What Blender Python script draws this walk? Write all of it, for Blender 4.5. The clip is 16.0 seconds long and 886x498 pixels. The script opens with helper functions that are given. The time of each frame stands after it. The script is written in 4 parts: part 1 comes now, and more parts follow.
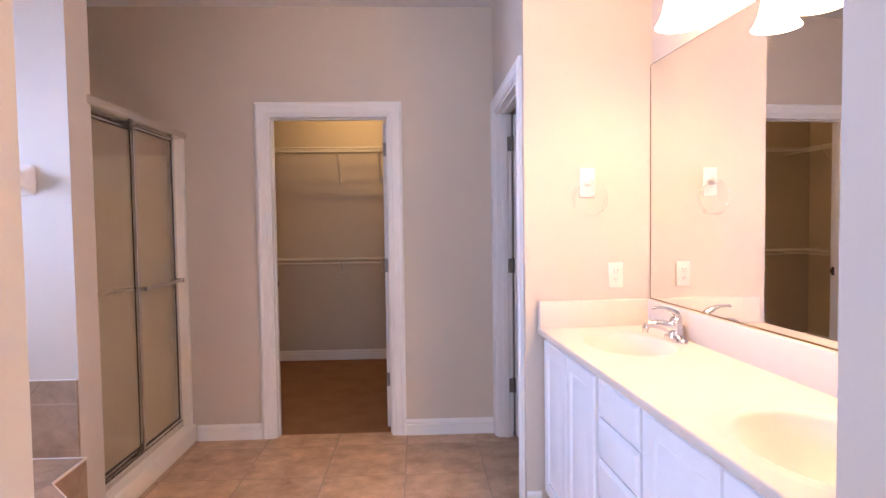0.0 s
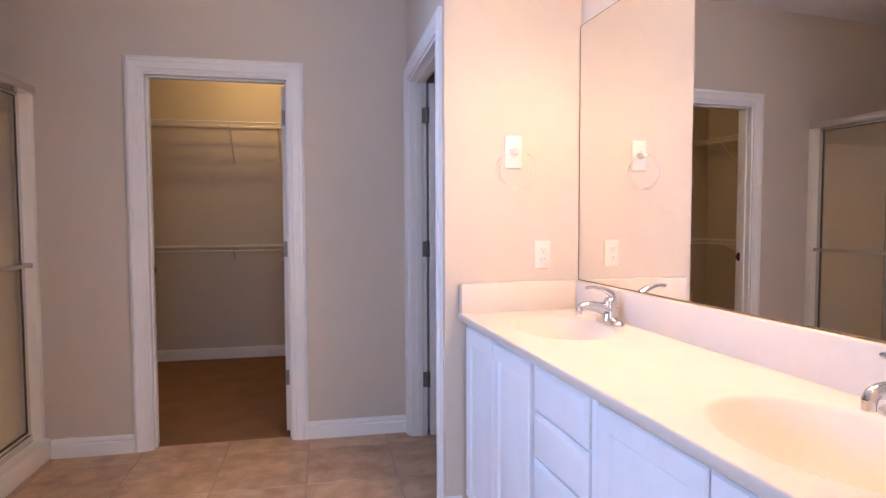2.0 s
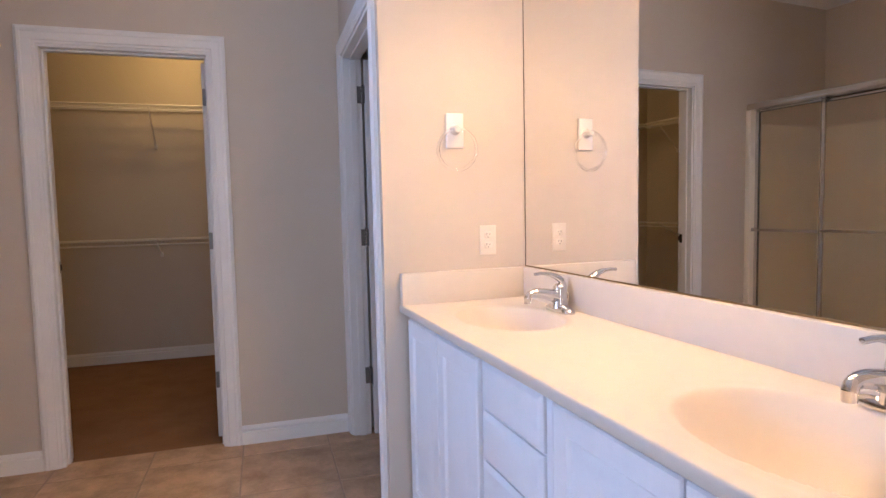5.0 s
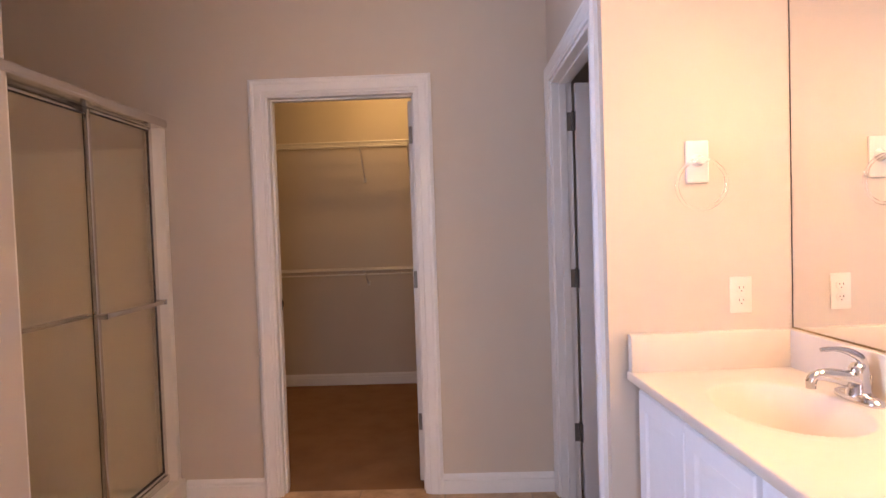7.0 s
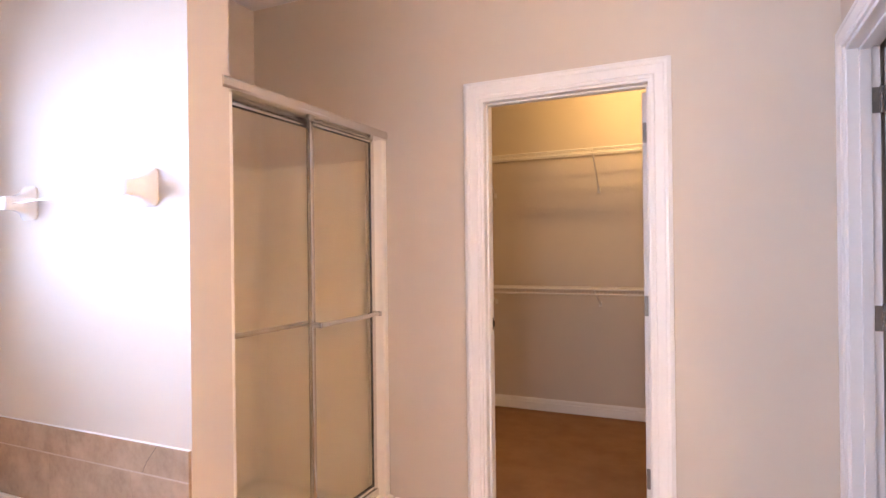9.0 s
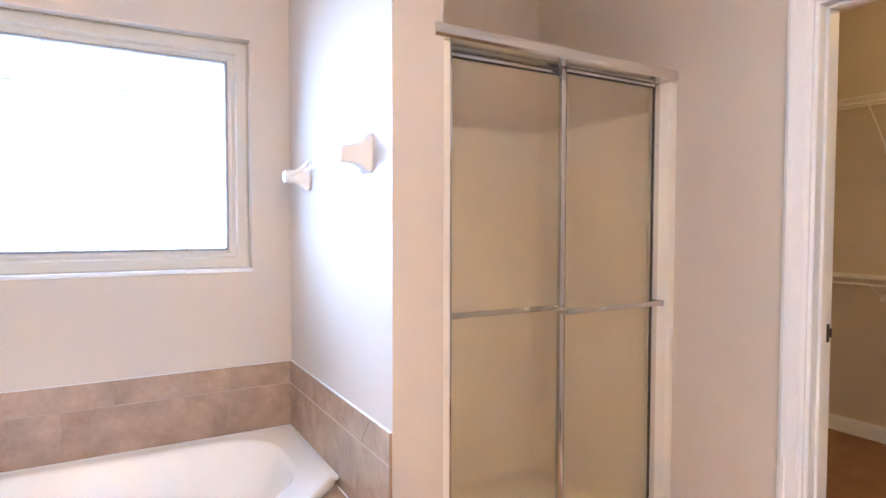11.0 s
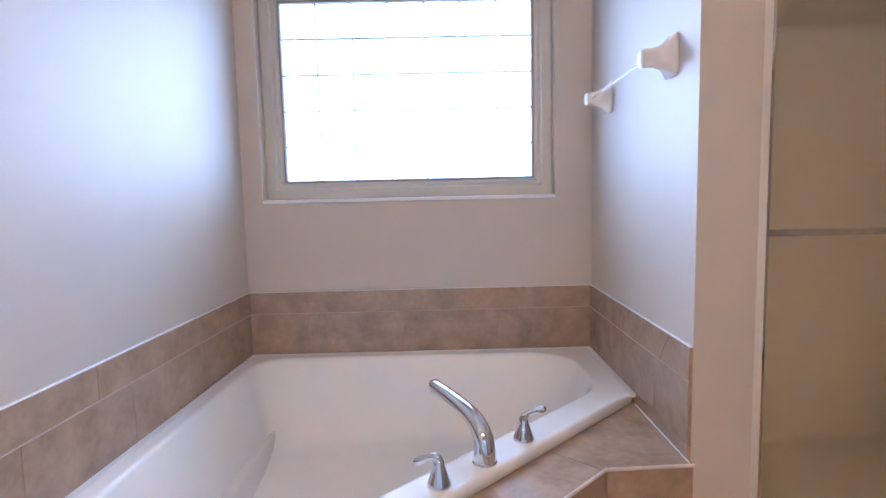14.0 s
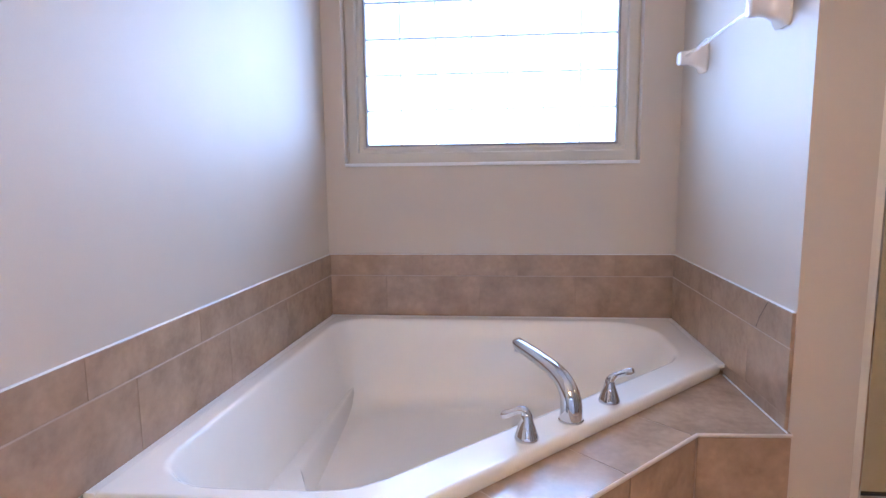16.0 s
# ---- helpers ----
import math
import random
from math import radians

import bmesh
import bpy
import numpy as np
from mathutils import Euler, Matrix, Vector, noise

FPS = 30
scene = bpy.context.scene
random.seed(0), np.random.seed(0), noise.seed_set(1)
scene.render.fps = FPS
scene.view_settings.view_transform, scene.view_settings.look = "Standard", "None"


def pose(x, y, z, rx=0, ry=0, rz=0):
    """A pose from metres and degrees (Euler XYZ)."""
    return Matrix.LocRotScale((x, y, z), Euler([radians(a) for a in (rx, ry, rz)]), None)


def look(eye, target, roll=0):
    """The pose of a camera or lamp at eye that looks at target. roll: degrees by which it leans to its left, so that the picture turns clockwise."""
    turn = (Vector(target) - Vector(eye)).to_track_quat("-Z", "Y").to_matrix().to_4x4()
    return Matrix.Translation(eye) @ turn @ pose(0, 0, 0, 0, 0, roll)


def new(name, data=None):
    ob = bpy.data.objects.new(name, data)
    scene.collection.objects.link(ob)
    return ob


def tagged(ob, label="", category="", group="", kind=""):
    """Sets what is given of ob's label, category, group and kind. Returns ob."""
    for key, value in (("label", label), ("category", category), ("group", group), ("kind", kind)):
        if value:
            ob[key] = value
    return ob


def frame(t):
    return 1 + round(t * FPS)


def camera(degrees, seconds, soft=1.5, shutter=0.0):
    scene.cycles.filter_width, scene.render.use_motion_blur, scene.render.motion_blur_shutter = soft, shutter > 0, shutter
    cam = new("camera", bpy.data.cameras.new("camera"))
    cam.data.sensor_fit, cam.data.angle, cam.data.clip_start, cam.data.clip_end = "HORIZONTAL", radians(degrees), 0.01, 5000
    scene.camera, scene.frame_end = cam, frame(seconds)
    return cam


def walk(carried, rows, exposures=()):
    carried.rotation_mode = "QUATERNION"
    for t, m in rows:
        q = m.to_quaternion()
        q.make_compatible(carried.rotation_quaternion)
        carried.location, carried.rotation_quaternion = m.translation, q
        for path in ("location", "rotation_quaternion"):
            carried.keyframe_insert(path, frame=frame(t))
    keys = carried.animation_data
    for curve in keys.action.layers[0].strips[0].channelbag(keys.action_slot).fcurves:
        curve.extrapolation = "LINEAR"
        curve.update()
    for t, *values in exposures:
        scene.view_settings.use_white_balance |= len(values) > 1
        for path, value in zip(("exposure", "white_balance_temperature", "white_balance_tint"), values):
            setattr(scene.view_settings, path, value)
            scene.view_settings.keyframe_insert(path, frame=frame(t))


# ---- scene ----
cam = camera(74.4, 16.0)
PATH = [
    (0, (0.22, -0.013, 1.351), (0.302, 1.983, 1.266), -0.8),
    (0.5, (0.205, 0.073, 1.309), (0.408, 2.061, 1.233), -0.4),
    (1, (0.214, 0.178, 1.305), (0.481, 2.158, 1.212), -0.5),
    (1.5, (0.202, 0.254, 1.274), (0.525, 2.226, 1.174), -0.3),
    (2, (0.216, 0.316, 1.253), (0.62, 2.272, 1.153), -0.2),
    (2.5, (0.237, 0.349, 1.256), (0.717, 2.287, 1.141), -0.4),
    (3, (0.241, 0.405, 1.238), (0.812, 2.318, 1.118), -0.5),
    (3.2, (0.253, 0.426, 1.233), (0.853, 2.329, 1.108), -0.7),
    (5.3, (0.275, 0.486, 1.239), (0.849, 2.396, 1.093), -1.5),
    (5.5, (0.274, 0.497, 1.268), (0.784, 2.425, 1.123), -1.5),
    (6, (0.259, 0.576, 1.319), (0.558, 2.549, 1.184), -1.9),
    (6.5, (0.236, 0.678, 1.337), (0.345, 2.673, 1.233), -1.9),
    (7, (0.222, 0.765, 1.344), (0.178, 2.764, 1.277), -1.9),
    (7.5, (0.236, 0.864, 1.35), (-0.002, 2.849, 1.316), -1.7),
    (8, (0.267, 0.984, 1.359), (-0.222, 2.923, 1.35), -1.4),
    (8.2, (0.278, 1.031, 1.357), (-0.299, 2.946, 1.355), -1.2),
    (10.3, (0.27, 1.527, 1.328), (-1.137, 2.948, 1.282), 0.2),
    (10.5, (0.307, 1.647, 1.339), (-1.22, 2.937, 1.28), 0.4),
    (11, (0.324, 1.743, 1.33), (-1.408, 2.74, 1.252), 0.1),
    (11.5, (0.347, 1.801, 1.312), (-1.506, 2.546, 1.216), -0.4),
    (12, (0.367, 1.824, 1.293), (-1.563, 2.335, 1.172), -0.8),
    (12.5, (0.368, 1.823, 1.243), (-1.601, 2.149, 1.107), -1.2),
    (13, (0.368, 1.804, 1.216), (-1.615, 2.011, 1.054), -1.3),
    (13.5, (0.37, 1.777, 1.2), (-1.618, 1.884, 1.015), -1.4),
    (14, (0.376, 1.749, 1.183), (-1.613, 1.767, 0.977), -1.3),
    (14.5, (0.379, 1.721, 1.164), (-1.608, 1.674, 0.939), -1.3),
    (15, (0.383, 1.694, 1.143), (-1.599, 1.57, 0.9), -1.1),
    (15.5, (0.382, 1.679, 1.132), (-1.594, 1.514, 0.87), -0.9),
    (16, (0.382, 1.665, 1.115), (-1.591, 1.479, 0.845), -0.7),
]
# seconds, stops, kelvin, tint of the clip's own automatic exposure and white balance
EXPOSURE = [(0.0, 1.14, 5980, 17), (1.0, 1.02, 5720, 13), (2.0, 0.90, 5600, 12), (3.0, 0.74, 5500, 8), (5.5, 0.66, 5880, 6),
            (6.5, 0.73, 6400, 12), (7.5, 1.14, 6850, 20), (8.2, 1.56, 6700, 19), (10.3, 2.10, 5720, 2), (11.0, 1.93, 5520, 1),
            (11.6, 1.66, 5500, 2), (12.5, 1.27, 5420, 3), (13.5, 1.03, 5400, 4), (14.5, 0.90, 5420, 4), (16.0, 0.90, 5440, 5)]
walk(cam, [(t, look(e, g, r)) for t, e, g, r in PATH], EXPOSURE)

# ---- world, lights, exposure ----
world = bpy.data.worlds.new("sky")
scene.world = world
world.use_nodes = True
wn = world.node_tree
sky = wn.nodes.new("ShaderNodeTexSky")
sky.sky_type = "NISHITA"
sky.sun_disc = False
sky.sun_elevation, sky.sun_rotation = radians(40), radians(200)
wn.nodes["Background"].inputs[1].default_value = 0.08
wn.links.new(sky.outputs[0], wn.nodes["Background"].inputs[0])

DAY = (0.52, 0.64, 1.0)
WARM = (1.0, 0.615, 0.33)
ROOM_FILL = (0.80, 0.84, 1.0)     # daylight tint of the lamp added in the bedroom
WINDOW_W, BEDROOM_W, VANITY_W, CLOSET_W = 25.0, 44.0, 1.27, 6.4


def area_light(name, m, w, h, power, color, spread=180):
    d = bpy.data.lights.new(name, "AREA")
    d.spread = radians(spread)
    d.shape, d.size, d.size_y, d.energy, d.color = "RECTANGLE", w, h, power, color
    ob = new(name, d)
    ob.matrix_world = m
    return ob


def bulb_light(name, p, power, color, radius=0.03):
    d = bpy.data.lights.new(name, "POINT")
    d.energy, d.color, d.shadow_soft_size = power, color, radius
    ob = new(name, d)
    ob.location = p
    return ob


# ---- plan ----
CEIL = 2.71
BACK = 3.70            # back wall of the bathroom
XWIN = -2.28           # wall with the window
XMIR = 1.295           # wall with the mirror
YRING = 2.645          # short wall at the end of the vanity
YTUB0, YTUB1 = 0.875, 2.455   # the two side walls of the tub alcove
XTOI = 0.705           # wall with the toilet room's door
XEDGE = -0.280         # end of the wall between entry and tub
XJAMB = 0.79            # end of the wall between entry and vanity
YENT0 = 0.72
YVAN0 = 0.755
XSHW = -1.205          # face of the wall between tub and shower
SHY0, SHY1 = 2.625, 3.70
TH = 0.115
THT = 0.095             # the toilet room's wall
SKEW = math.atan2(0.746 - YTUB0, XEDGE - XWIN)   # the entry wall runs a little out of square
TURN = Matrix.Translation((XMIR, YRING, 0)) @ Matrix.Rotation(radians(3.0), 4, "Z") @ Matrix.Translation((-XMIR, -YRING, 0))   # so does the vanity wall

# sky light in the tub window, fill lamp added in the unseen bedroom, vanity lamps, closet lamp
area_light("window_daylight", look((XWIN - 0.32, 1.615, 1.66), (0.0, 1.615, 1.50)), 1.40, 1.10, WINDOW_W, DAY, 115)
# added lamp, no window built behind it; brightens the back wall and cabinets
area_light("bedroom_fill", look((0.3, -3.6, 1.5), (0.3, 0.0, 1.3)), 2.2, 1.4, BEDROOM_W, ROOM_FILL)
LAMP_Y = (2.03, 1.83, 1.63, 1.43)
LAMP_X = 1.11
for ly in LAMP_Y:
    bulb_light("vanity_bulb_light", TURN @ Vector((LAMP_X, ly, 2.065)), VANITY_W, WARM, 0.028)
bulb_light("closet_bulb_light", (-0.32, 5.20, 2.60), CLOSET_W, (1.0, 0.61, 0.23), 0.05)


# ---- materials ----
def material(name, base, rough=0.5, metal=0.0, var=0.06, scale=6.0, fine=120.0, bump=0.05, dark=None, dark_amt=0.0,
             coat=0.0, per_piece=0.0, spec=0.5):
    m = bpy.data.materials.new(name)
    m.use_nodes = True
    nt = m.node_tree
    b = nt.nodes["Principled BSDF"]
    b.inputs["Roughness"].default_value = rough
    b.inputs["Metallic"].default_value = metal
    b.inputs["Coat Weight"].default_value = coat
    b.inputs["Coat Roughness"].default_value = 0.08
    b.inputs["Specular IOR Level"].default_value = spec
    tc = nt.nodes.new("ShaderNodeNewGeometry")
    n1 = nt.nodes.new("ShaderNodeTexNoise")
    n1.inputs["Scale"].default_value = scale
    n1.inputs["Detail"].default_value = 6
    n1.inputs["Roughness"].default_value = 0.6
    n2 = nt.nodes.new("ShaderNodeTexNoise")
    n2.inputs["Scale"].default_value = fine
    n2.inputs["Detail"].default_value = 3
    pos = tc.outputs["Position"]
    if per_piece:
        oi = nt.nodes.new("ShaderNodeObjectInfo")
        mul = nt.nodes.new("ShaderNodeMath")
        mul.operation = "MULTIPLY"
        mul.inputs[1].default_value = 37.0
        add = nt.nodes.new("ShaderNodeVectorMath")
        add.operation = "ADD"
        nt.links.new(oi.outputs["Random"], mul.inputs[0])
        nt.links.new(mul.outputs[0], add.inputs[1])
        nt.links.new(pos, add.inputs[0])
        pos = add.outputs[0]
    nt.links.new(pos, n1.inputs["Vector"])
    nt.links.new(tc.outputs["Position"], n2.inputs["Vector"])
    ramp = nt.nodes.new("ShaderNodeValToRGB")
    lo = dark if dark else tuple(c * (1 - var) for c in base)
    hi = tuple(min(1.0, c * (1 + var)) for c in base)
    ramp.color_ramp.elements[0].position, ramp.color_ramp.elements[0].color = 0.3, (*lo, 1)
    ramp.color_ramp.elements[1].position, ramp.color_ramp.elements[1].color = 0.7, (*hi, 1)
    nt.links.new(n1.outputs["Fac"], ramp.inputs["Fac"])
    mix = nt.nodes.new("ShaderNodeMix")
    mix.data_type, mix.blend_type = "RGBA", "MULTIPLY"
    mix.inputs["Factor"].default_value = min(1.0, var * 2.5)
    nt.links.new(ramp.outputs["Color"], mix.inputs["A"])
    nt.links.new(n2.outputs["Fac"], mix.inputs["B"])
    out = mix.outputs["Result"]
    if per_piece:
        hsv = nt.nodes.new("ShaderNodeHueSaturation")
        mr = nt.nodes.new("ShaderNodeMapRange")
        mr.inputs["To Min"].default_value, mr.inputs["To Max"].default_value = 1 - per_piece, 1 + per_piece
        nt.links.new(oi.outputs["Random"], mr.inputs["Value"])
        nt.links.new(mr.outputs["Result"], hsv.inputs["Value"])
        nt.links.new(out, hsv.inputs["Color"])
        out = hsv.outputs["Color"]
    nt.links.new(out, b.inputs["Base Color"])
    if bump:
        bp = nt.nodes.new("ShaderNodeBump")
        bp.inputs["Strength"].default_value = bump
        bp.inputs["Distance"].default_value = 0.002
        nt.links.new(n2.outputs["Fac"], bp.inputs["Height"])
        nt.links.new(bp.outputs["Normal"], b.inputs["Normal"])
    return m


PAINT = material("wall_paint", (0.64, 0.555, 0.455), 0.55, var=0.02, scale=2.5, fine=260, bump=0.12)
WHITE = material("trim_paint", (0.86, 0.84, 0.81), 0.32, var=0.02, scale=8, fine=90, bump=0.03)
CEILING = material("ceiling_paint", (0.86, 0.84, 0.81), 0.85, var=0.03, scale=3, fine=140, bump=0.25)
CABINET = material("cabinet_paint", (0.86, 0.86, 0.87), 0.30, var=0.02, scale=9, fine=70, bump=0.03)
FLOOR_TILE = material("floor_tile_ceramic", (0.72, 0.495, 0.315), 0.42, var=0.10, scale=7, fine=60, bump=0.10,
                      dark=(0.42, 0.26, 0.145), per_piece=0.05)
WALL_TILE = material("tub_tile_ceramic", (0.50, 0.345, 0.225), 0.26, var=0.10, scale=9, fine=45, bump=0.06,
                     dark=(0.35, 0.235, 0.15), per_piece=0.04, coat=0.45)
GROUT = material("grout", (0.50, 0.37, 0.27), 0.9, var=0.08, scale=20, fine=300, bump=0.3)
EDGE = material("edge_trim", (0.74, 0.62, 0.50), 0.4, var=0.04, scale=20)
HAIRLINE = material("hairline_crack", (0.10, 0.075, 0.055), 0.9, var=0.1)
CAULK = material("white_caulk", (0.82, 0.79, 0.74), 0.5, var=0.02)
MARBLE = material("cultured_marble", (0.72, 0.64, 0.54), 0.40, var=0.02, scale=4, fine=30, bump=0.0, coat=0.0, spec=0.30)
TUB = material("tub_acrylic", (0.90, 0.86, 0.79), 0.17, var=0.01, scale=3, fine=30, bump=0.0, coat=0.0, spec=0.30)
FIBER = material("shower_fibreglass", (0.86, 0.80, 0.69), 0.35, var=0.02, scale=4, fine=60, bump=0.02)
CHROME = material("chrome", (0.70, 0.70, 0.72), 0.05, 1.0, var=0.01, bump=0.0)
ALU = material("bright_aluminium", (0.78, 0.75, 0.71), 0.17, 1.0, var=0.04, scale=20, fine=200, bump=0.02)
STEEL = material("satin_nickel", (0.26, 0.235, 0.21), 0.5, 0.7, var=0.06, scale=30, fine=200, bump=0.04)
BRONZE = material("dark_bronze", (0.07, 0.055, 0.045), 0.4, 0.8, var=0.1)
RUBBER = material("black_gasket", (0.05, 0.044, 0.038), 0.7, var=0.1)
GASKET = material("grey_glazing_bead", (0.38, 0.355, 0.325), 0.5, var=0.05)
CARPET = material("closet_carpet", (0.33, 0.185, 0.10), 0.95, var=0.12, scale=5, fine=700, bump=0.6, spec=0.1)
BEIGE = material("bedroom_carpet", (0.45, 0.38, 0.30), 0.95, var=0.1, scale=14, fine=420, bump=0.6, spec=0.1)
CERAMIC = material("glazed_ceramic", (0.83, 0.77, 0.70), 0.12, var=0.01, bump=0.0, coat=0.4)
PLASTIC = material("ivory_plastic", (0.77, 0.70, 0.60), 0.32, var=0.01, bump=0.0)
DARKSLOT = material("socket_slot", (0.06, 0.05, 0.045), 0.6, var=0.1)
BRASS = material("aged_brass", (0.36, 0.27, 0.15), 0.35, 1.0, var=0.08, scale=30, fine=200, bump=0.02)
WIRE = material("coated_wire", (0.82, 0.78, 0.72), 0.35, var=0.02, bump=0.0)
VINYL = material("window_vinyl", (0.66, 0.60, 0.49), 0.4, var=0.02, scale=5, fine=80, bump=0.02)


def glass_material(name, color, rough, ior=1.45, bump=0.0, bscale=200.0, clear=1.0):
    m = bpy.data.materials.new(name)
    m.use_nodes = True
    nt = m.node_tree
    b = nt.nodes["Principled BSDF"]
    b.inputs["Base Color"].default_value = (*color, 1)
    b.inputs["Roughness"].default_value = rough
    b.inputs["IOR"].default_value = ior
    b.inputs["Transmission Weight"].default_value = clear
    if bump:
        g = nt.nodes.new("ShaderNodeNewGeometry")
        v = nt.nodes.new("ShaderNodeTexVoronoi")
        v.inputs["Scale"].default_value = bscale
        bp = nt.nodes.new("ShaderNodeBump")
        bp.inputs["Strength"].default_value = bump
        bp.inputs["Distance"].default_value = 0.002
        nt.links.new(g.outputs["Position"], v.inputs["Vector"])
        nt.links.new(v.outputs["Distance"], bp.inputs["Height"])
        nt.links.new(bp.outputs["Normal"], b.inputs["Normal"])
    return m


ACRYLIC = glass_material("clear_acrylic", (1.0, 1.0, 1.0), 0.04, 1.34)
ROD = glass_material("thin_clear_acrylic", (1.0, 1.0, 1.0), 0.02, 1.14)
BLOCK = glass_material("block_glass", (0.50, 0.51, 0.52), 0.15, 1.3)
JOINT = glass_material("clear_joint_seal", (0.20, 0.19, 0.18), 0.30, 1.12, 0.0, 1.0, 0.70)
OBSCURE = glass_material("obscure_glass", (0.97, 0.91, 0.79), 0.15, 1.25, 0.14, 160.0, 0.95)
MIRROR = material("mirror_silver", (0.90, 0.90, 0.89), 0.005, 1.0, var=0.0, bump=0.0)


def shade_material():
    m = bpy.data.materials.new("lit_frosted_glass")
    m.use_nodes = True
    b = m.node_tree.nodes["Principled BSDF"]
    b.inputs["Base Color"].default_value = (0.9, 0.85, 0.78, 1)
    b.inputs["Roughness"].default_value = 0.4
    b.inputs["Emission Color"].default_value = (*WARM, 1)
    b.inputs["Emission Strength"].default_value = 15.5
    return m


SHADE = shade_material()


# ---- mesh helpers ----
def box(bm, x0, x1, y0, y1, z0, z1, bev=0.0, seg=2):
    vs = bmesh.ops.create_cube(bm, size=1)["verts"]
    for v in vs:
        v.co = Vector(((x0 + x1) / 2 + v.co.x * abs(x1 - x0), (y0 + y1) / 2 + v.co.y * abs(y1 - y0),
                       (z0 + z1) / 2 + v.co.z * abs(z1 - z0)))
    if bev:
        es = list({e for v in vs for e in v.link_edges})
        bmesh.ops.bevel(bm, geom=es, offset=bev, segments=seg, affect="EDGES", profile=0.5)
    return bm


def rings(bm, loops, closed=True, cap0=True, cap1=True):
    """Skin a list of vertex loops with equal counts."""
    rows = [[bm.verts.new(p) for p in lp] for lp in loops]
    n = len(rows[0])
    for a, b in zip(rows, rows[1:]):
        for i in range(n if closed else n - 1):
            j = (i + 1) % n
            bm.faces.new((a[i], a[j], b[j], b[i]))
    if closed and cap0:
        bm.faces.new(rows[0][::-1])
    if closed and cap1:
        bm.faces.new(rows[-1])
    return bm


def lathe(bm, profile, m=Matrix(), seg=24):
    loops = [[m @ Vector((max(r, 1e-4) * math.cos(2 * math.pi * i / seg), max(r, 1e-4) * math.sin(2 * math.pi * i / seg), z))
              for i in range(seg)] for r, z in profile]
    return rings(bm, loops)


def tube(bm, pts, radii, seg=12, ring=False, squash=1.0):
    pts = [Vector(p) for p in pts]
    n = len(pts)
    if not hasattr(radii, "__len__"):
        radii = [radii] * n
    loops, side = [], None
    for i, p in enumerate(pts):
        a = pts[(i - 1) % n] if ring else pts[max(i - 1, 0)]
        b = pts[(i + 1) % n] if ring else pts[min(i + 1, n - 1)]
        t = (b - a).normalized()
        if side is None:
            side = t.orthogonal().normalized()
        side = (side - t * side.dot(t)).normalized()
        up = t.cross(side)
        loops.append([p + (side * math.cos(2 * math.pi * k / seg) + up * math.sin(2 * math.pi * k / seg) * squash) * radii[i]
                      for k in range(seg)])
    if ring:
        loops.append(loops[0])
        return rings(bm, loops, cap0=False, cap1=False)
    return rings(bm, loops)


def spline(keys, n=8):
    """Points on a smooth curve through the keys."""
    k = [Vector(p) for p in keys]
    out = []
    for i in range(len(k) - 1):
        p0, p1, p2, p3 = k[max(i - 1, 0)], k[i], k[i + 1], k[min(i + 2, len(k) - 1)]
        for s in range(n):
            t = s / n
            out.append(0.5 * (2 * p1 + (p2 - p0) * t + (2 * p0 - 5 * p1 + 4 * p2 - p3) * t * t + (3 * p1 - p0 - 3 * p2 + p3) * t ** 3))
    out.append(k[-1])
    return out


def prism(bm, poly, z0, z1):
    lo = [bm.verts.new((x, y, z0)) for x, y in poly]
    hi = [bm.verts.new((x, y, z1)) for x, y in poly]
    n = len(poly)
    for i in range(n):
        j = (i + 1) % n
        bm.faces.new((lo[i], lo[j], hi[j], hi[i]))
    bm.faces.new(lo[::-1])
    bm.faces.new(hi)
    return bm


def panel(bm, m, w, h, steps):
    """A slab in the plane of m's x and z, its face towards -y: rectangles at (inset, height)."""
    loops = [[m @ Vector(p) for p in ((i, -d, i), (w - i, -d, i), (w - i, -d, h - i), (i, -d, h - i))] for i, d in steps]
    return rings(bm, loops)


def mesh_of(name, bm, mat, angle=35):
    bmesh.ops.remove_doubles(bm, verts=bm.verts, dist=1e-6)
    bmesh.ops.recalc_face_normals(bm, faces=bm.faces)
    me = bpy.data.meshes.new(name)
    bm.to_mesh(me)
    bm.free()
    me.materials.append(mat)
    me.polygons.foreach_set("use_smooth", [True] * len(me.polygons))
    me.set_sharp_from_angle(angle=radians(angle))
    return me


def thing(name, at, label, category, group="", kind=""):
    ob = new(name)
    ob.location = at
    ob.empty_display_size = 0.05
    return tagged(ob, label, category, group, kind)


def adopt(ob, parent):
    ob.parent = parent
    back = Matrix.Translation(parent.location)
    if parent.parent:
        back = Matrix()
    ob.matrix_parent_inverse = back.inverted()
    return ob


def part(name, bm, mat, parent=None, label="", angle=35):
    ob = new(name, mesh_of(name, bm, mat, angle))
    if parent:
        adopt(ob, parent)
    return tagged(ob, label)


def structure(name, bm, mat, label, category, angle=35):
    return tagged(part(name, bm, mat, angle=angle), label, category, kind="structure")


def B():
    return bmesh.new()


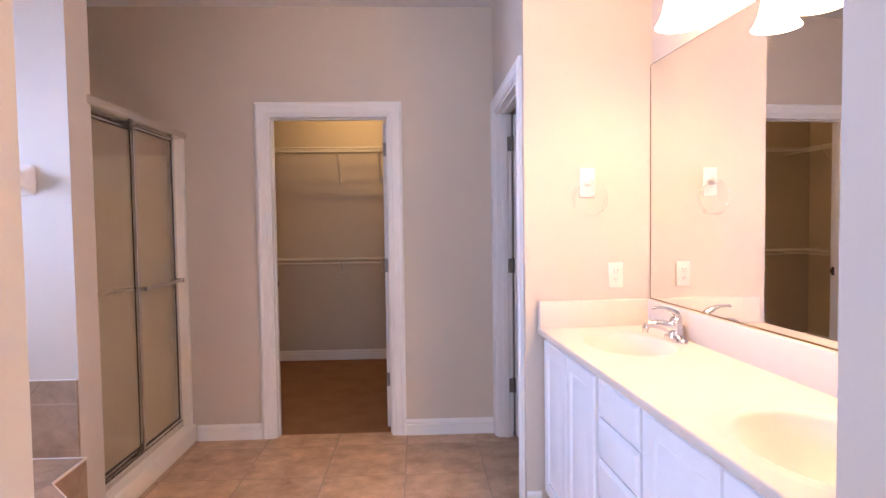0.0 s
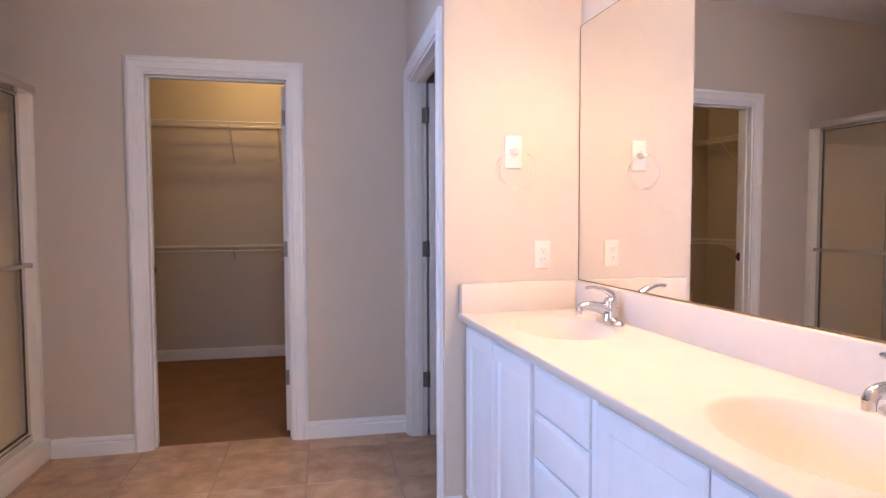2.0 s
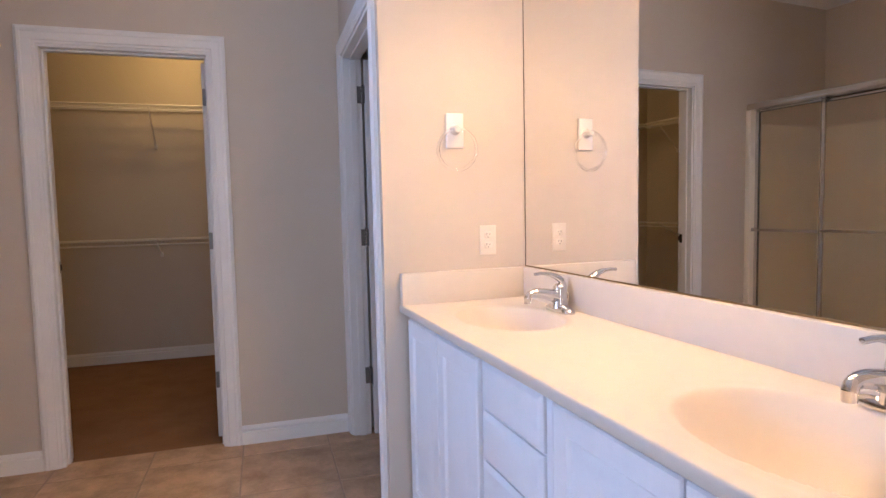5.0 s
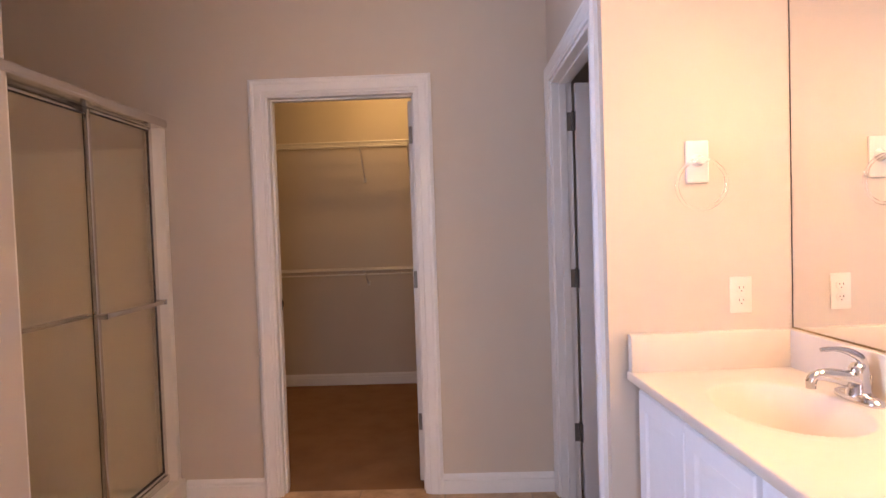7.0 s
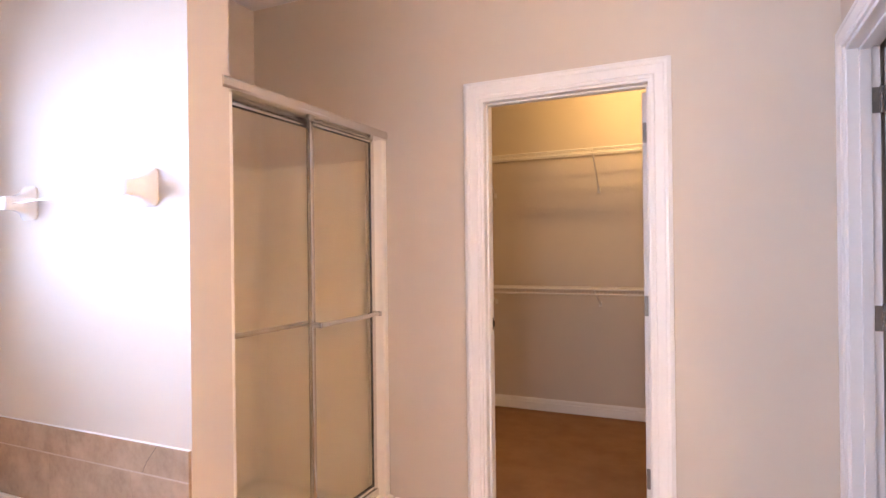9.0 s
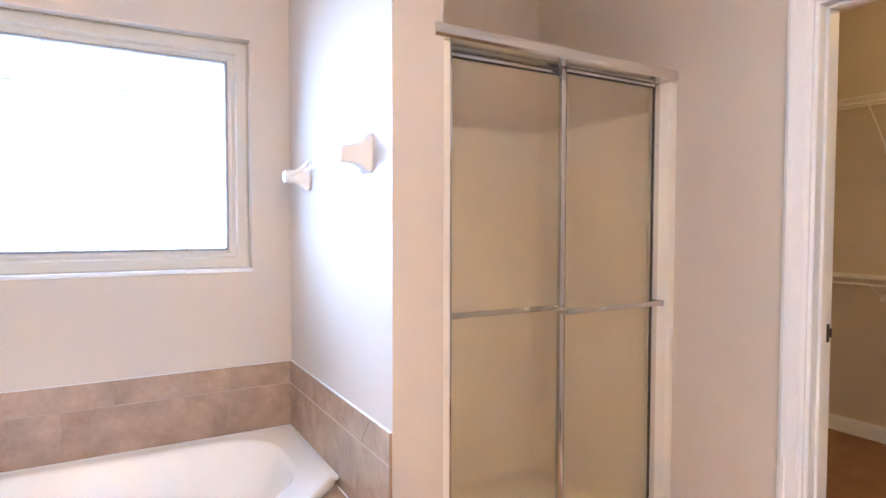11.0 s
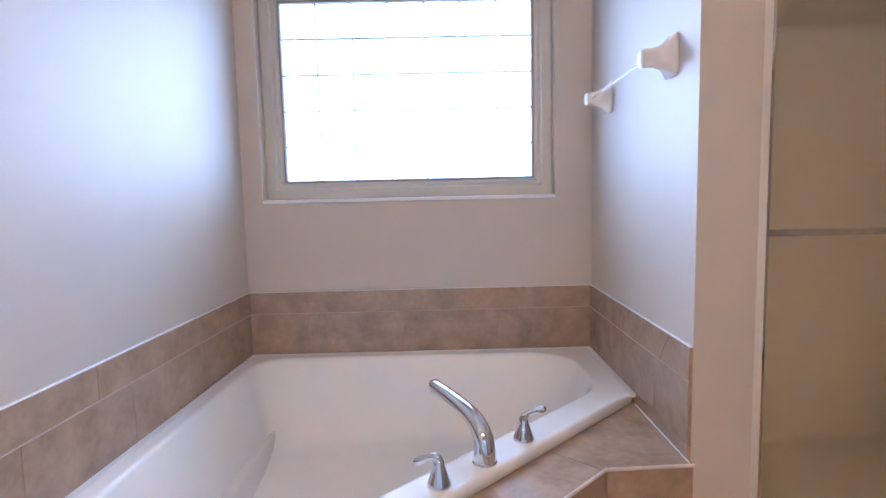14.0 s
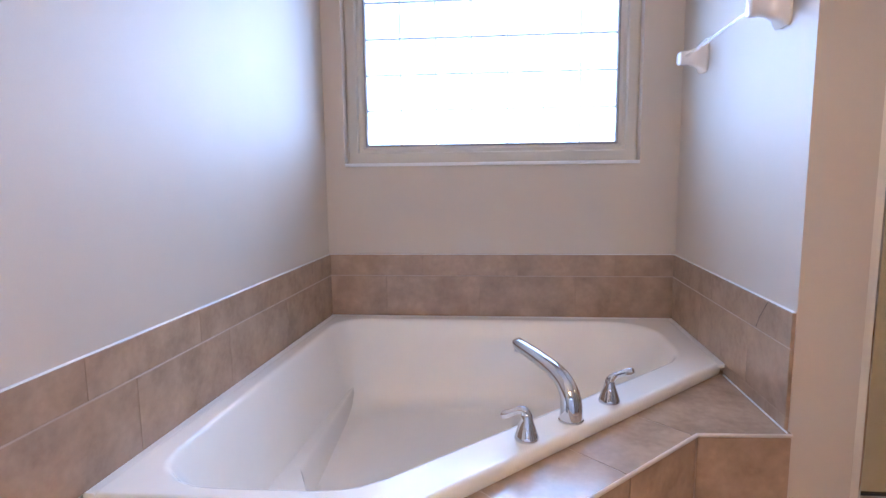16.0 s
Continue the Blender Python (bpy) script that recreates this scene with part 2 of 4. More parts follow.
def slab(bm, axis, a0, a1, u0, u1, v0, v1, holes=()):
    """A wall between a0 and a1 on its axis, with rectangular holes (u0, u1, v0, v1) that go through it."""
    us = sorted({u0, u1, *[h[0] for h in holes], *[h[1] for h in holes]})
    vs = sorted({v0, v1, *[h[2] for h in holes], *[h[3] for h in holes]})
    us = [u for u in us if u0 <= u <= u1]
    vs = [v for v in vs if v0 <= v <= v1]

    def solid(i, j):
        if not (0 <= i < len(us) - 1 and 0 <= j < len(vs) - 1):
            return False
        u, v = (us[i] + us[i + 1]) / 2, (vs[j] + vs[j + 1]) / 2
        return not any(h[0] < u < h[1] and h[2] < v < h[3] for h in holes)

    def p(a, u, v):
        return bm.verts.new((a, u, v) if axis == "x" else (u, a, v) if axis == "y" else (u, v, a))

    for i in range(len(us) - 1):
        for j in range(len(vs) - 1):
            if not solid(i, j):
                continue
            a, b, c, d = us[i], us[i + 1], vs[j], vs[j + 1]
            for z in (a0, a1):
                bm.faces.new([p(z, a, c), p(z, b, c), p(z, b, d), p(z, a, d)])
            for di, dj, q in ((-1, 0, ((a, c), (a, d))), (1, 0, ((b, c), (b, d))), (0, -1, ((a, c), (b, c))), (0, 1, ((a, d), (b, d)))):
                if not solid(i + di, j + dj):
                    (e, f), (g, h) = q
                    bm.faces.new([p(a0, e, f), p(a1, e, f), p(a1, g, h), p(a0, g, h)])
    return bm


# ---- structure: floors, ceiling, walls ----
WX0, WX1, WY0, WY1 = XWIN - 0.16, 2.6, -3.9, 5.99
structure("floor", box(B(), WX0, WX1, 0.70, BACK + 0.06, -0.10, -0.0012), GROUT, "tan ceramic tile floor with sandy grout joints", "floor")
structure("closet_floor", box(B(), WX0, WX1, BACK + 0.06, WY1, -0.10, -0.002), CARPET, "dark brown carpet on the closet floor", "floor")
structure("bedroom_floor", box(B(), WX0, WX1, WY0, 0.70, -0.10, -0.004), BEIGE, "beige carpet floor of the adjoining bedroom", "floor")
structure("ceiling", box(B(), WX0, WX1, WY0, WY1, CEIL, CEIL + 0.1), CEILING, "plain white painted flat ceiling", "ceiling")

CO0, CO1, COT = -0.700, 0.030, 2.030       # closet opening, clear
TO0, TO1, TOT = 2.785, 3.607, 2.030        # toilet room opening, clear
WIN = (0.966, 2.288, 1.142, 2.122)
structure("wall_back", slab(B(), "y", BACK, BACK + TH, WX0 + 0.16, WX1 - 0.1, 0, CEIL, [(CO0 - 0.018, CO1 + 0.018, 0, COT + 0.018)]),
          PAINT, "beige painted wall with the closet doorway", "wall")
structure("wall_window", slab(B(), "x", XWIN - 0.16, XWIN, WY0, WY1, 0, CEIL, [WIN]), PAINT, "pale painted outside wall with a window over the tub", "wall")
structure("wall_mirror", slab(B(), "x", XMIR, XMIR + TH, YENT0 - 0.115, YRING, 0, CEIL), PAINT, "cream painted wall behind the vanity mirror", "wall").matrix_world = TURN
structure("wall_vanity_end", slab(B(), "y", YRING, YRING + TH, XTOI, XMIR + TH, 0, CEIL), PAINT, "cream painted short wall at the vanity's end", "wall")
structure("wall_toilet_room", slab(B(), "x", XTOI, XTOI + THT, YRING + TH, BACK, 0, CEIL, [(TO0 - 0.018, TO1 + 0.018, 0, TOT + 0.018)]),
          PAINT, "beige painted wall with the toilet room doorway", "wall")
structure("wall_tub_entry", prism(B(), [(XWIN, YTUB0), (XEDGE, 0.746), (XEDGE, YENT0 - 0.115), (XWIN, YENT0 - 0.115)], 0, CEIL), PAINT, "pale painted wall between entry and tub", "wall")
structure("wall_vanity_entry", slab(B(), "y", YVAN0 - 0.115, YVAN0, XJAMB, XMIR + 0.10, 0, CEIL), PAINT, "white painted wall stub between entry and vanity", "wall")
structure("wall_tub_shower", slab(B(), "y", YTUB1, SHY0, XWIN, XSHW, 0, CEIL), PAINT, "beige painted wall between tub and shower", "wall")
structure("wall_shower_inside", slab(B(), "x", XWIN, -2.085, SHY0, BACK, 0, CEIL), PAINT, "beige painted wall above the shower surround", "wall")
structure("wall_east", slab(B(), "x", WX1 - 0.1, WX1, WY0, WY1, 0, CEIL), PAINT, "plain painted end wall", "wall")
structure("wall_closet_east", slab(B(), "x", 1.30, 1.40, BACK + TH, 5.87, 0, CEIL), PAINT, "plain beige closet side wall", "wall")
structure("wall_closet_back", slab(B(), "y", 5.87, WY1, WX0 + 0.16, WX1 - 0.1, 0, CEIL), PAINT, "beige painted rear wall of the closet", "wall")
structure("wall_south", slab(B(), "y", WY0, WY0 + 0.1, WX0 + 0.16, WX1 - 0.1, 0, CEIL), PAINT, "plain painted bedroom wall", "wall")
structure("wall_toilet_side", slab(B(), "y", 1.9, 2.0, XMIR + TH, WX1 - 0.1, 0, CEIL), PAINT, "plain painted toilet room wall", "wall")
structure("wall_bedroom_side", slab(B(), "y", YENT0 - 0.115, YENT0, XMIR + TH, WX1 - 0.1, 0, CEIL), PAINT, "plain painted bedroom wall", "wall")


# ---- trim ----
def casing(name, to_world, u0, u1, v1, label, w=0.080):
    prof = [(0, 0), (0, .011), (.006, .013), (.012, .013), (.016, .017), (.050, .019), (.054, .022), (.066, .022), (.070, .018), (w, .014), (w, 0)]
    loops = []
    for o, d in prof:
        loops.append([to_world(u, d, v) for u, v in ((u0 - o, 0.002), (u0 - o, v1 + o), (u1 + o, v1 + o), (u1 + o, 0.002))])
    bm = B()
    rings(bm, loops, closed=False)
    return structure(name, bm, WHITE, label, "door trim", angle=25)


def lining(bm, axis, a0, a1, u0, u1, top, stop):
    """Side and head boards of a doorway, with the stop strips."""
    for q in ((u0 - 0.018, u0, 0.0, top), (u1, u1 + 0.018, 0.0, top), (u0 - 0.018, u1 + 0.018, top, top + 0.018)):
        box(bm, *((a0, a1, q[0], q[1]) if axis == "x" else (q[0], q[1], a0, a1)), q[2], q[3], 0.002, 1)
    for q in ((u0, u0 + 0.010, 0.0, top), (u1 - 0.010, u1, 0.0, top), (u0, u1, top - 0.010, top)):
        box(bm, *((stop, stop + 0.035, q[0], q[1]) if axis == "x" else (q[0], q[1], stop, stop + 0.035)), q[2], q[3], 0.002, 1)
    return bm


casing("door_trim_closet", lambda u, d, v: (u, BACK - d, v), CO0 - 0.013, CO1 + 0.013, COT + 0.013, "white moulded casing round the closet doorway")
structure("door_frame_closet", lining(B(), "y", BACK - 0.002, BACK + TH + 0.002, CO0, CO1, COT, BACK + 0.035), WHITE, "white painted closet door jamb", "door frame")
casing("door_trim_toilet", lambda u, d, v: (XTOI - d, u, v), TO0 - 0.013, TO1 + 0.013, TOT + 0.013, "white moulded casing round the toilet room doorway")
structure("door_frame_toilet", lining(B(), "x", XTOI - 0.002, XTOI + THT + 0.002, TO0, TO1, TOT, XTOI + 0.035), WHITE, "white painted toilet room door jamb", "door frame")


def baseboard(name, a, b, n, label):
    """Between floor points a and b, its face turned towards n."""
    prof = [(0, 0), (.015, 0), (.015, .064), (.013, .067), (.009, .069), (.009, .073), (.0125, .076), (.012, .086), (.007, .094), (.005, .100), (0, .100)]
    bm = B()
    rings(bm, [[(p[0] + n[0] * d, p[1] + n[1] * d, z) for d, z in prof] for p in (a, b)])
    return structure(name, bm, WHITE, label, "baseboard", angle=25)


baseboard("baseboard_back_shower_side", (-1.198, BACK), (CO0 - 0.093, BACK), (0, -1), "white moulded baseboard beside the shower curb")
baseboard("baseboard_back_toilet_side", (CO1 + 0.093, BACK), (XTOI - 0.02, BACK), (0, -1), "white moulded baseboard between the two doorways")
baseboard("baseboard_vanity_end", (XTOI, YRING), (0.775, YRING), (0, -1), "short white baseboard beside the vanity")
baseboard("baseboard_closet", (XWIN, 5.87), (1.30, 5.87), (0, -1), "white moulded baseboard along the closet wall")
baseboard("baseboard_closet_side", (XWIN, BACK + TH), (XWIN, 5.857), (1, 0), "white moulded baseboard along the closet side")


# ---- doors ----
def door(name, slab_box, hinge_xy, edge, jamb, label):
    """An open door leaf; each hinge has a leaf on the jamb, a leaf on the door's edge and a barrel."""
    ob = thing(name, (hinge_xy[0], hinge_xy[1], 0.012), label, "door", kind="structure")
    part("leaf", box(B(), *slab_box, 0.012, 2.018, 0.003), WHITE, ob)
    for z in (1.842, 1.086, 0.330):
        bm = B()
        hx, hy = hinge_xy
        for k in range(5):
            lathe(bm, [(0, 0), (.0065, 0), (.0065, .0165), (0, .0165)], Matrix.Translation((hx, hy, z - .0445 + .018 * k)), 12)
        lathe(bm, [(0, 0), (.008, 0), (.004, .006), (0, .007)], Matrix.Translation((hx, hy, z + .0455)), 12)
        h = part("hinge", bm, STEEL, ob, "satin nickel butt hinge")
        part("hinge_plate", box(B(), *edge, z - .0445, z + .0445, .0008, 1), STEEL, h)
        part("hinge_plate", box(B(), *jamb, z - .0445, z + .0445, .0008, 1), STEEL, h)
        bm = B()
        for s in (-.03, 0, .03):
            x, y = (jamb[0] + jamb[1]) / 2, jamb[2]
            if abs(jamb[1] - jamb[0]) < abs(jamb[3] - jamb[2]):
                box(bm, jamb[0] - .001, jamb[1] + .001, (jamb[2] + jamb[3]) / 2 - .004, (jamb[2] + jamb[3]) / 2 + .004, z + s - .004, z + s + .004, .001, 1)
            else:
                box(bm, x - .004, x + .004, jamb[2] - .001, jamb[3] + .001, z + s - .004, z + s + .004, .001, 1)
        part("screw", bm, STEEL, h)
    return ob


door("closet_door", (CO1 - 0.036, CO1 - 0.001, BACK + TH + 0.010, BACK + TH + 0.725), (CO1 - 0.001, BACK + TH + 0.004),
     (CO1 - 0.034, CO1 - 0.004, BACK + TH + 0.0075, BACK + TH + 0.0105), (CO1 - 0.0025, CO1 + 0.0005, BACK + TH - 0.032, BACK + TH - 0.002),
     "white painted closet door standing wide open")
door("toilet_room_door", (XTOI + THT + 0.012, XTOI + THT + 0.80, TO1 - 0.037, TO1 - 0.002), (XTOI + THT + 0.005, TO1 - 0.002),
     (XTOI + THT + 0.0095, XTOI + THT + 0.0125, TO1 - 0.034, TO1 - 0.004), (XTOI + THT - 0.032, XTOI + THT - 0.002, TO1 - 0.0025, TO1 + 0.0005),
     "white painted toilet room door standing wide open")
strike = thing("strike_plate", (CO0, BACK + 0.088, 0.98), "dark metal strike plate on the closet jamb", "strike plate", kind="structure")
part("plate", box(B(), CO0 - .001, CO0 + .0025, BACK + .074, BACK + .104, .95, 1.01, .001, 1), BRONZE, strike)
part("lip", box(B(), CO0 + .0005, CO0 + .006, BACK + .102, BACK + .112, .965, .995, .001, 1), BRONZE, strike)

# ---- tub window: vinyl frame, glass blocks, sill ----
w0, w1, v0, v1 = WIN
win = thing("window_1", (XWIN - 0.07, 1.616, v0), "vinyl framed glass block window over the tub", "window", kind="structure")


def frame_ring(bm, y0, y1, z0, z1, prof, x):
    """A mitred rectangular frame; prof: (inset, depth towards the room)."""
    loops = [[(x + d, y0 + i, z0 + i), (x + d, y1 - i, z0 + i), (x + d, y1 - i, z1 - i), (x + d, y0 + i, z1 - i)] for i, d in prof]
    return rings(bm, loops + [loops[0]], cap0=False, cap1=False)


part("window_frame", frame_ring(B(), w0, w1, v0, v1, [(0.0, -0.05), (0.0, 0.045), (.010, .050), (.048, .050), (.052, .044), (.054, .030), (.068, .030), (.072, .024), (.088, .010), (.088, -.04)], XWIN - 0.105),
     VINYL, win, "taupe vinyl frame with stepped profile", angle=20)
part("glazing_bead", frame_ring(B(), w0 + .080, w1 - .080, v0 + .080, v1 - .080, [(0.0, -.02), (0.0, .0165), (.004, .020), (.009, .018), (.012, .008), (.012, -.02)], XWIN - 0.105),
     GASKET, win, "grey glazing bead round the glass", angle=20)
part("sill", box(B(), XWIN - 0.058, XWIN + 0.010, w0 + .001, w1 - .001, v0 - 0.010, v0 + 0.005, .003), WHITE, win)
NB, NR = 7, 5
g0, g1, h0, h1 = w0 + .085, w1 - .085, v0 + .085, v1 - .085
bw, bh = (g1 - g0) / NB, (h1 - h0) / NR
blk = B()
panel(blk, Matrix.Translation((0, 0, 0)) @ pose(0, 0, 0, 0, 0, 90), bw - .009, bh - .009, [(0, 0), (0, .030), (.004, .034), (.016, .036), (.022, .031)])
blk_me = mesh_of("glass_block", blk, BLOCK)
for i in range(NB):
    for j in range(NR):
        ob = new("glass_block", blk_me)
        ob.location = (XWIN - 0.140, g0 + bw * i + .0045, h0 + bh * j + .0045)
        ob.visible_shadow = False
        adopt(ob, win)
bm = B()
for j in range(1, NR):
    box(bm, XWIN - .1345, XWIN - .103, g0, g1, h0 + bh * j - .0045, h0 + bh * j + .0045)
for i in range(1, NB):
    for j in range(NR):
        box(bm, XWIN - .135, XWIN - .1035, g0 + bw * i - .0028, g0 + bw * i + .0028, h0 + bh * j + .005, h0 + bh * (j + 1) - .005)
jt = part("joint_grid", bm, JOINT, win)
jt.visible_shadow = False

# ---- corner tub and its tiled deck ----
OUT = [(XWIN + .012, YTUB0 + .010), (-0.705, YTUB0 - .090), (-0.705, 1.487), (-1.660, YTUB1 - .012), (XWIN + .012, YTUB1 - .012)]
INN = [(-2.195, 0.945), (-0.755, 0.870), (-0.765, 1.36), (-1.715, 2.325), (-2.195, 2.325)]
FIL = [.14, .16, .20, .24, .20]


def rounded(poly, radii, n=10):
    out = []
    k = len(poly)
    for i in range(k):
        p, a, b = Vector(poly[i]), Vector(poly[i - 1]), Vector(poly[(i + 1) % k])
        da, db = (a - p).normalized(), (b - p).normalized()
        half = da.angle(db) / 2
        d = radii[i] / math.tan(half)
        c = p + (da + db).normalized() * (radii[i] / math.sin(half))
        s, e = p + da * d - c, p + db * d - c
        ang = s.angle_signed(e)
        for t in range(n + 1):
            r = -ang * t / n
            out.append(c + Vector((s.x * math.cos(r) - s.y * math.sin(r), s.x * math.sin(r) + s.y * math.cos(r))))
    return out


def radial(poly, c, angles):
    """Where rays from c at these angles leave the polygon."""
    res = []
    k = len(poly)
    for a in angles:
        d = Vector((math.cos(a), math.sin(a)))
        best = None
        for i in range(k):
            p, q = Vector(poly[i]), Vector(poly[(i + 1) % k])
            e = q - p
            den = d.x * e.y - d.y * e.x
            if abs(den) < 1e-9:
                continue
            w = p - c
            t = (w.x * e.y - w.y * e.x) / den
            u = (w.x * d.y - w.y * d.x) / den
            if t > 0 and -1e-6 <= u <= 1 + 1e-6 and (best is None or t > best):
                best = t
        res.append(c + d * best)
    return res


TC = Vector((-1.62, 1.50))
tub_out = rounded(OUT, [.004, .03, .03, .03, .004], 5)
angs = sorted({round(math.atan2(p[1] - TC.y, p[0] - TC.x), 5) for p in tub_out} |
              {round(-math.pi + 2 * math.pi * i / 120, 5) for i in range(120)})
ro = radial(tub_out, TC, angs)
ri = radial(rounded(INN, FIL), TC, angs)


def ring_at(pts, z, shrink=0.0, about=TC):
    return [(*(p + (about - p).normalized() * shrink), z) for p in pts]


def toward(pts, f, z, about=TC):
    return [(*(about + (p - about) * f), z) for p in pts]


tub = thing("corner_tub", (-1.5, 1.5, 0.0), "glossy white acrylic corner soaking tub in a tiled deck", "bathtub")
bm = B()
rings(bm, [ring_at(ro, .392, .012), ring_at(ro, .399, .004), ring_at(ro, .418, 0), ring_at(ro, .428, .003), ring_at(ro, .434, .009), ring_at(ro, .436, .018), ring_at(ro, .436, .024),
           ring_at(ri, .436, -.018), ring_at(ri, .436, -.012), ring_at(ri, .433, -.003), ring_at(ri, .424, .006), toward(ri, .955, .36), toward(ri, .90, .24),
           toward(ri, .845, .13), toward(ri, .80, .085), toward(ri, .70, .068), toward(ri, .2, .062)], cap0=False)
part("shell", bm, TUB, tub, angle=50)
bm = B()
rest = [(-2.15, .97), (-1.2, .93), (-0.83, .93), (-0.84, 1.05), (-1.20, 1.10), (-1.32, 1.045), (-2.15, 1.03)]
rr = rounded(rest, [.03, .02, .05, .05, .05, .05, .03], 6)
rc = Vector((-1.38, 1.0))
rings(bm, [[(p.x, p.y, z) for p in [q + (rc - q).normalized() * s for q in rr]] for z, s in ((.06, -.04), (.12, -.018), (.140, -.008), (.152, .002), (.160, .014), (.164, .030))])
part("armrest", bm, TUB, tub, angle=50)
part("drain", lathe(B(), [(0, 0), (.036, 0), (.036, .003), (.028, .006), (0, .006)], Matrix.Translation((-1.75, 1.75, .064)), 20), CHROME, tub, "chrome drain")

DECK_Z = .398
DIAG0, DIAG1 = Vector((-1.175, 2.203)), Vector((-0.50, 1.528))
deck = thing("tub_deck", (-1.0, 1.8, 0.0), "tan tiled step deck in front of the corner tub", "tub deck", kind="structure")
part("body", prism(B(), [(-1.70, YTUB1), (-1.195, YTUB1), (-1.184, 2.199), (-0.509, 1.524), (-0.509, YTUB0 - .122), (-0.72, YTUB0 - .11), (-0.72, 1.48), (-1.68, 2.42)], 0, DECK_Z - .0010), GROUT, deck)


def deck_tile(poly):
    c = sum((Vector(p) for p in poly), Vector((0, 0))) / len(poly)
    q = [Vector(p) + (c - Vector(p)).normalized() * .0022 for p in poly]
    bm = B()
    prism(bm, q, DECK_Z - .009, DECK_Z)
    return part("tile", bm, WALL_TILE, deck)


dd = (DIAG1 - DIAG0).normalized()
nn = Vector((-dd.y, dd.x)) * -1
cuts = [0.02, 0.33, 0.64, 0.9546]
inner = lambda s: DIAG0 + dd * s + nn * 0.182
deck_tile([(-1.655, YTUB1), (-1.187, YTUB1), (-1.176, 2.207), tuple(DIAG0 + dd * .02), tuple(inner(.02)), (-1.60, 2.375)])
for s0, s1 in zip(cuts, cuts[1:]):
    deck_tile([tuple(DIAG0 + dd * s0), tuple(DIAG0 + dd * s1), tuple(inner(s1)), tuple(inner(s0))])
deck_tile([(-0.50, 1.524), (-0.50, YTUB0 - .113), (-0.70, YTUB0 - .10), (-0.70, 1.47)])
# risers under the deck's edge
part("riser_tile", prism(B(), [(-1.175, 2.207), (-1.186, YTUB1 - .002), (-1.195, YTUB1 - .002), (-1.184, 2.209)], .004, DECK_Z - .012), WALL_TILE, deck)
for s0, s1 in zip((0.004, .318, .634), (.315, .631, .952)):
    a, b = DIAG0 + dd * s0, DIAG0 + dd * s1
    bm = B()
    prism(bm, [tuple(a), tuple(b), tuple(b + nn * .008), tuple(a + nn * .008)], .004, DECK_Z - .012)
    part("riser_tile", bm, WALL_TILE, deck)
part("riser_tile", box(B(), -0.509, -0.500, YTUB0 - .110, 1.522, .004, DECK_Z - .012, .0015, 1), WALL_TILE, deck)
bm = B()
for a, b in (((-1.185, YTUB1), (-1.174, 2.2035)), ((-1.174, 2.2035), tuple(DIAG1 + Vector((.001, .001)))), (tuple(DIAG1 + Vector((.001, .001))), (-.499, YTUB0 - .113))):
    tube(bm, [(a[0], a[1], DECK_Z - .0050), (b[0], b[1], DECK_Z - .0050)], .0056, 8)
part("edge_strip", bm, EDGE, deck, "pale rounded edge strip")
part("caulk_line", box(B(), -1.64, -1.187, YTUB1 - .0145, YTUB1 - .0105, DECK_Z - .001, DECK_Z + .004, .001, 1), CAULK, deck)

# wall tiles round the tub: a tall row and a narrow border row
ROW = ((.628, .725), (.440, .6245))


def wall_tiles(name, label, at, along, out, u_cuts, zs, low):
    """Tiles on one wall: at: (u, z, d) to the world."""
    ob = thing(name, at(u_cuts[0][0], .44, 0), label, "wall tile", kind="structure")
    bm = B()
    us = [u for c in u_cuts for u in c]
    lo, hi = min(us), max(us)
    pts = [at(lo, low, 0), at(hi, .724, .0086)]
    box(bm, *sorted((pts[0][0], pts[1][0])), *sorted((pts[0][1], pts[1][1])), *sorted((pts[0][2], pts[1][2])))
    part("tile_bed", bm, WALL_TILE, ob)
    p, q = at(lo, .6235, .0), at(hi, .6288, .0094)
    part("grout_line", box(B(), *sorted((p[0], q[0])), *sorted((p[1], q[1])), p[2], q[2]), GROUT, ob)
    for k, cs in enumerate(u_cuts):
        z0, z1 = ROW[k]
        if k == 1:
            z0 = low
        for a, b in zip(cs, cs[1:]):
            p, q = at(a + .0006, z0 + .001, .0), at(b - .0006, z1, .010)
            part("tile", box(B(), *sorted((p[0], q[0])), *sorted((p[1], q[1])), *sorted((p[2], q[2])), .0008, 1), WALL_TILE, ob)
    p, q = at(lo, .724, 0), at(hi, .7285, .008)
    part("caulk_line", box(B(), *sorted((p[0], q[0])), *sorted((p[1], q[1])), p[2], q[2], .0015, 1), CAULK, ob)
    return ob


wall_tiles("tile_band_window", "tan mottled ceramic tile band under the window", lambda u, z, d: (XWIN + d, u, z), 1, 1,
           [[YTUB0, 1.32, 1.756, 2.19, YTUB1], [YTUB0, 1.148, 1.584, 2.02, YTUB1]], 0, .4365)
wall_tiles("tile_band_entry", "tan mottled ceramic tile band along the tub", lambda u, z, d: (u, YTUB0 + d, z), 1, 1,
           [[XWIN + .010, -2.05, -1.614, -1.178, -.742, XEDGE], [XWIN + .010, -1.77, -1.334, -.898, -.462, XEDGE]], 0, .4365).rotation_euler.z = SKEW
wall_tiles("tile_band_shower", "tan mottled ceramic tile band beside the tub deck", lambda u, z, d: (u, YTUB1 - d, z), 1, 1,
           [[XWIN + .010, -1.806, XSHW - .004], [XWIN + .010, -1.909, -1.473, XSHW - .004]], 0, .4365)
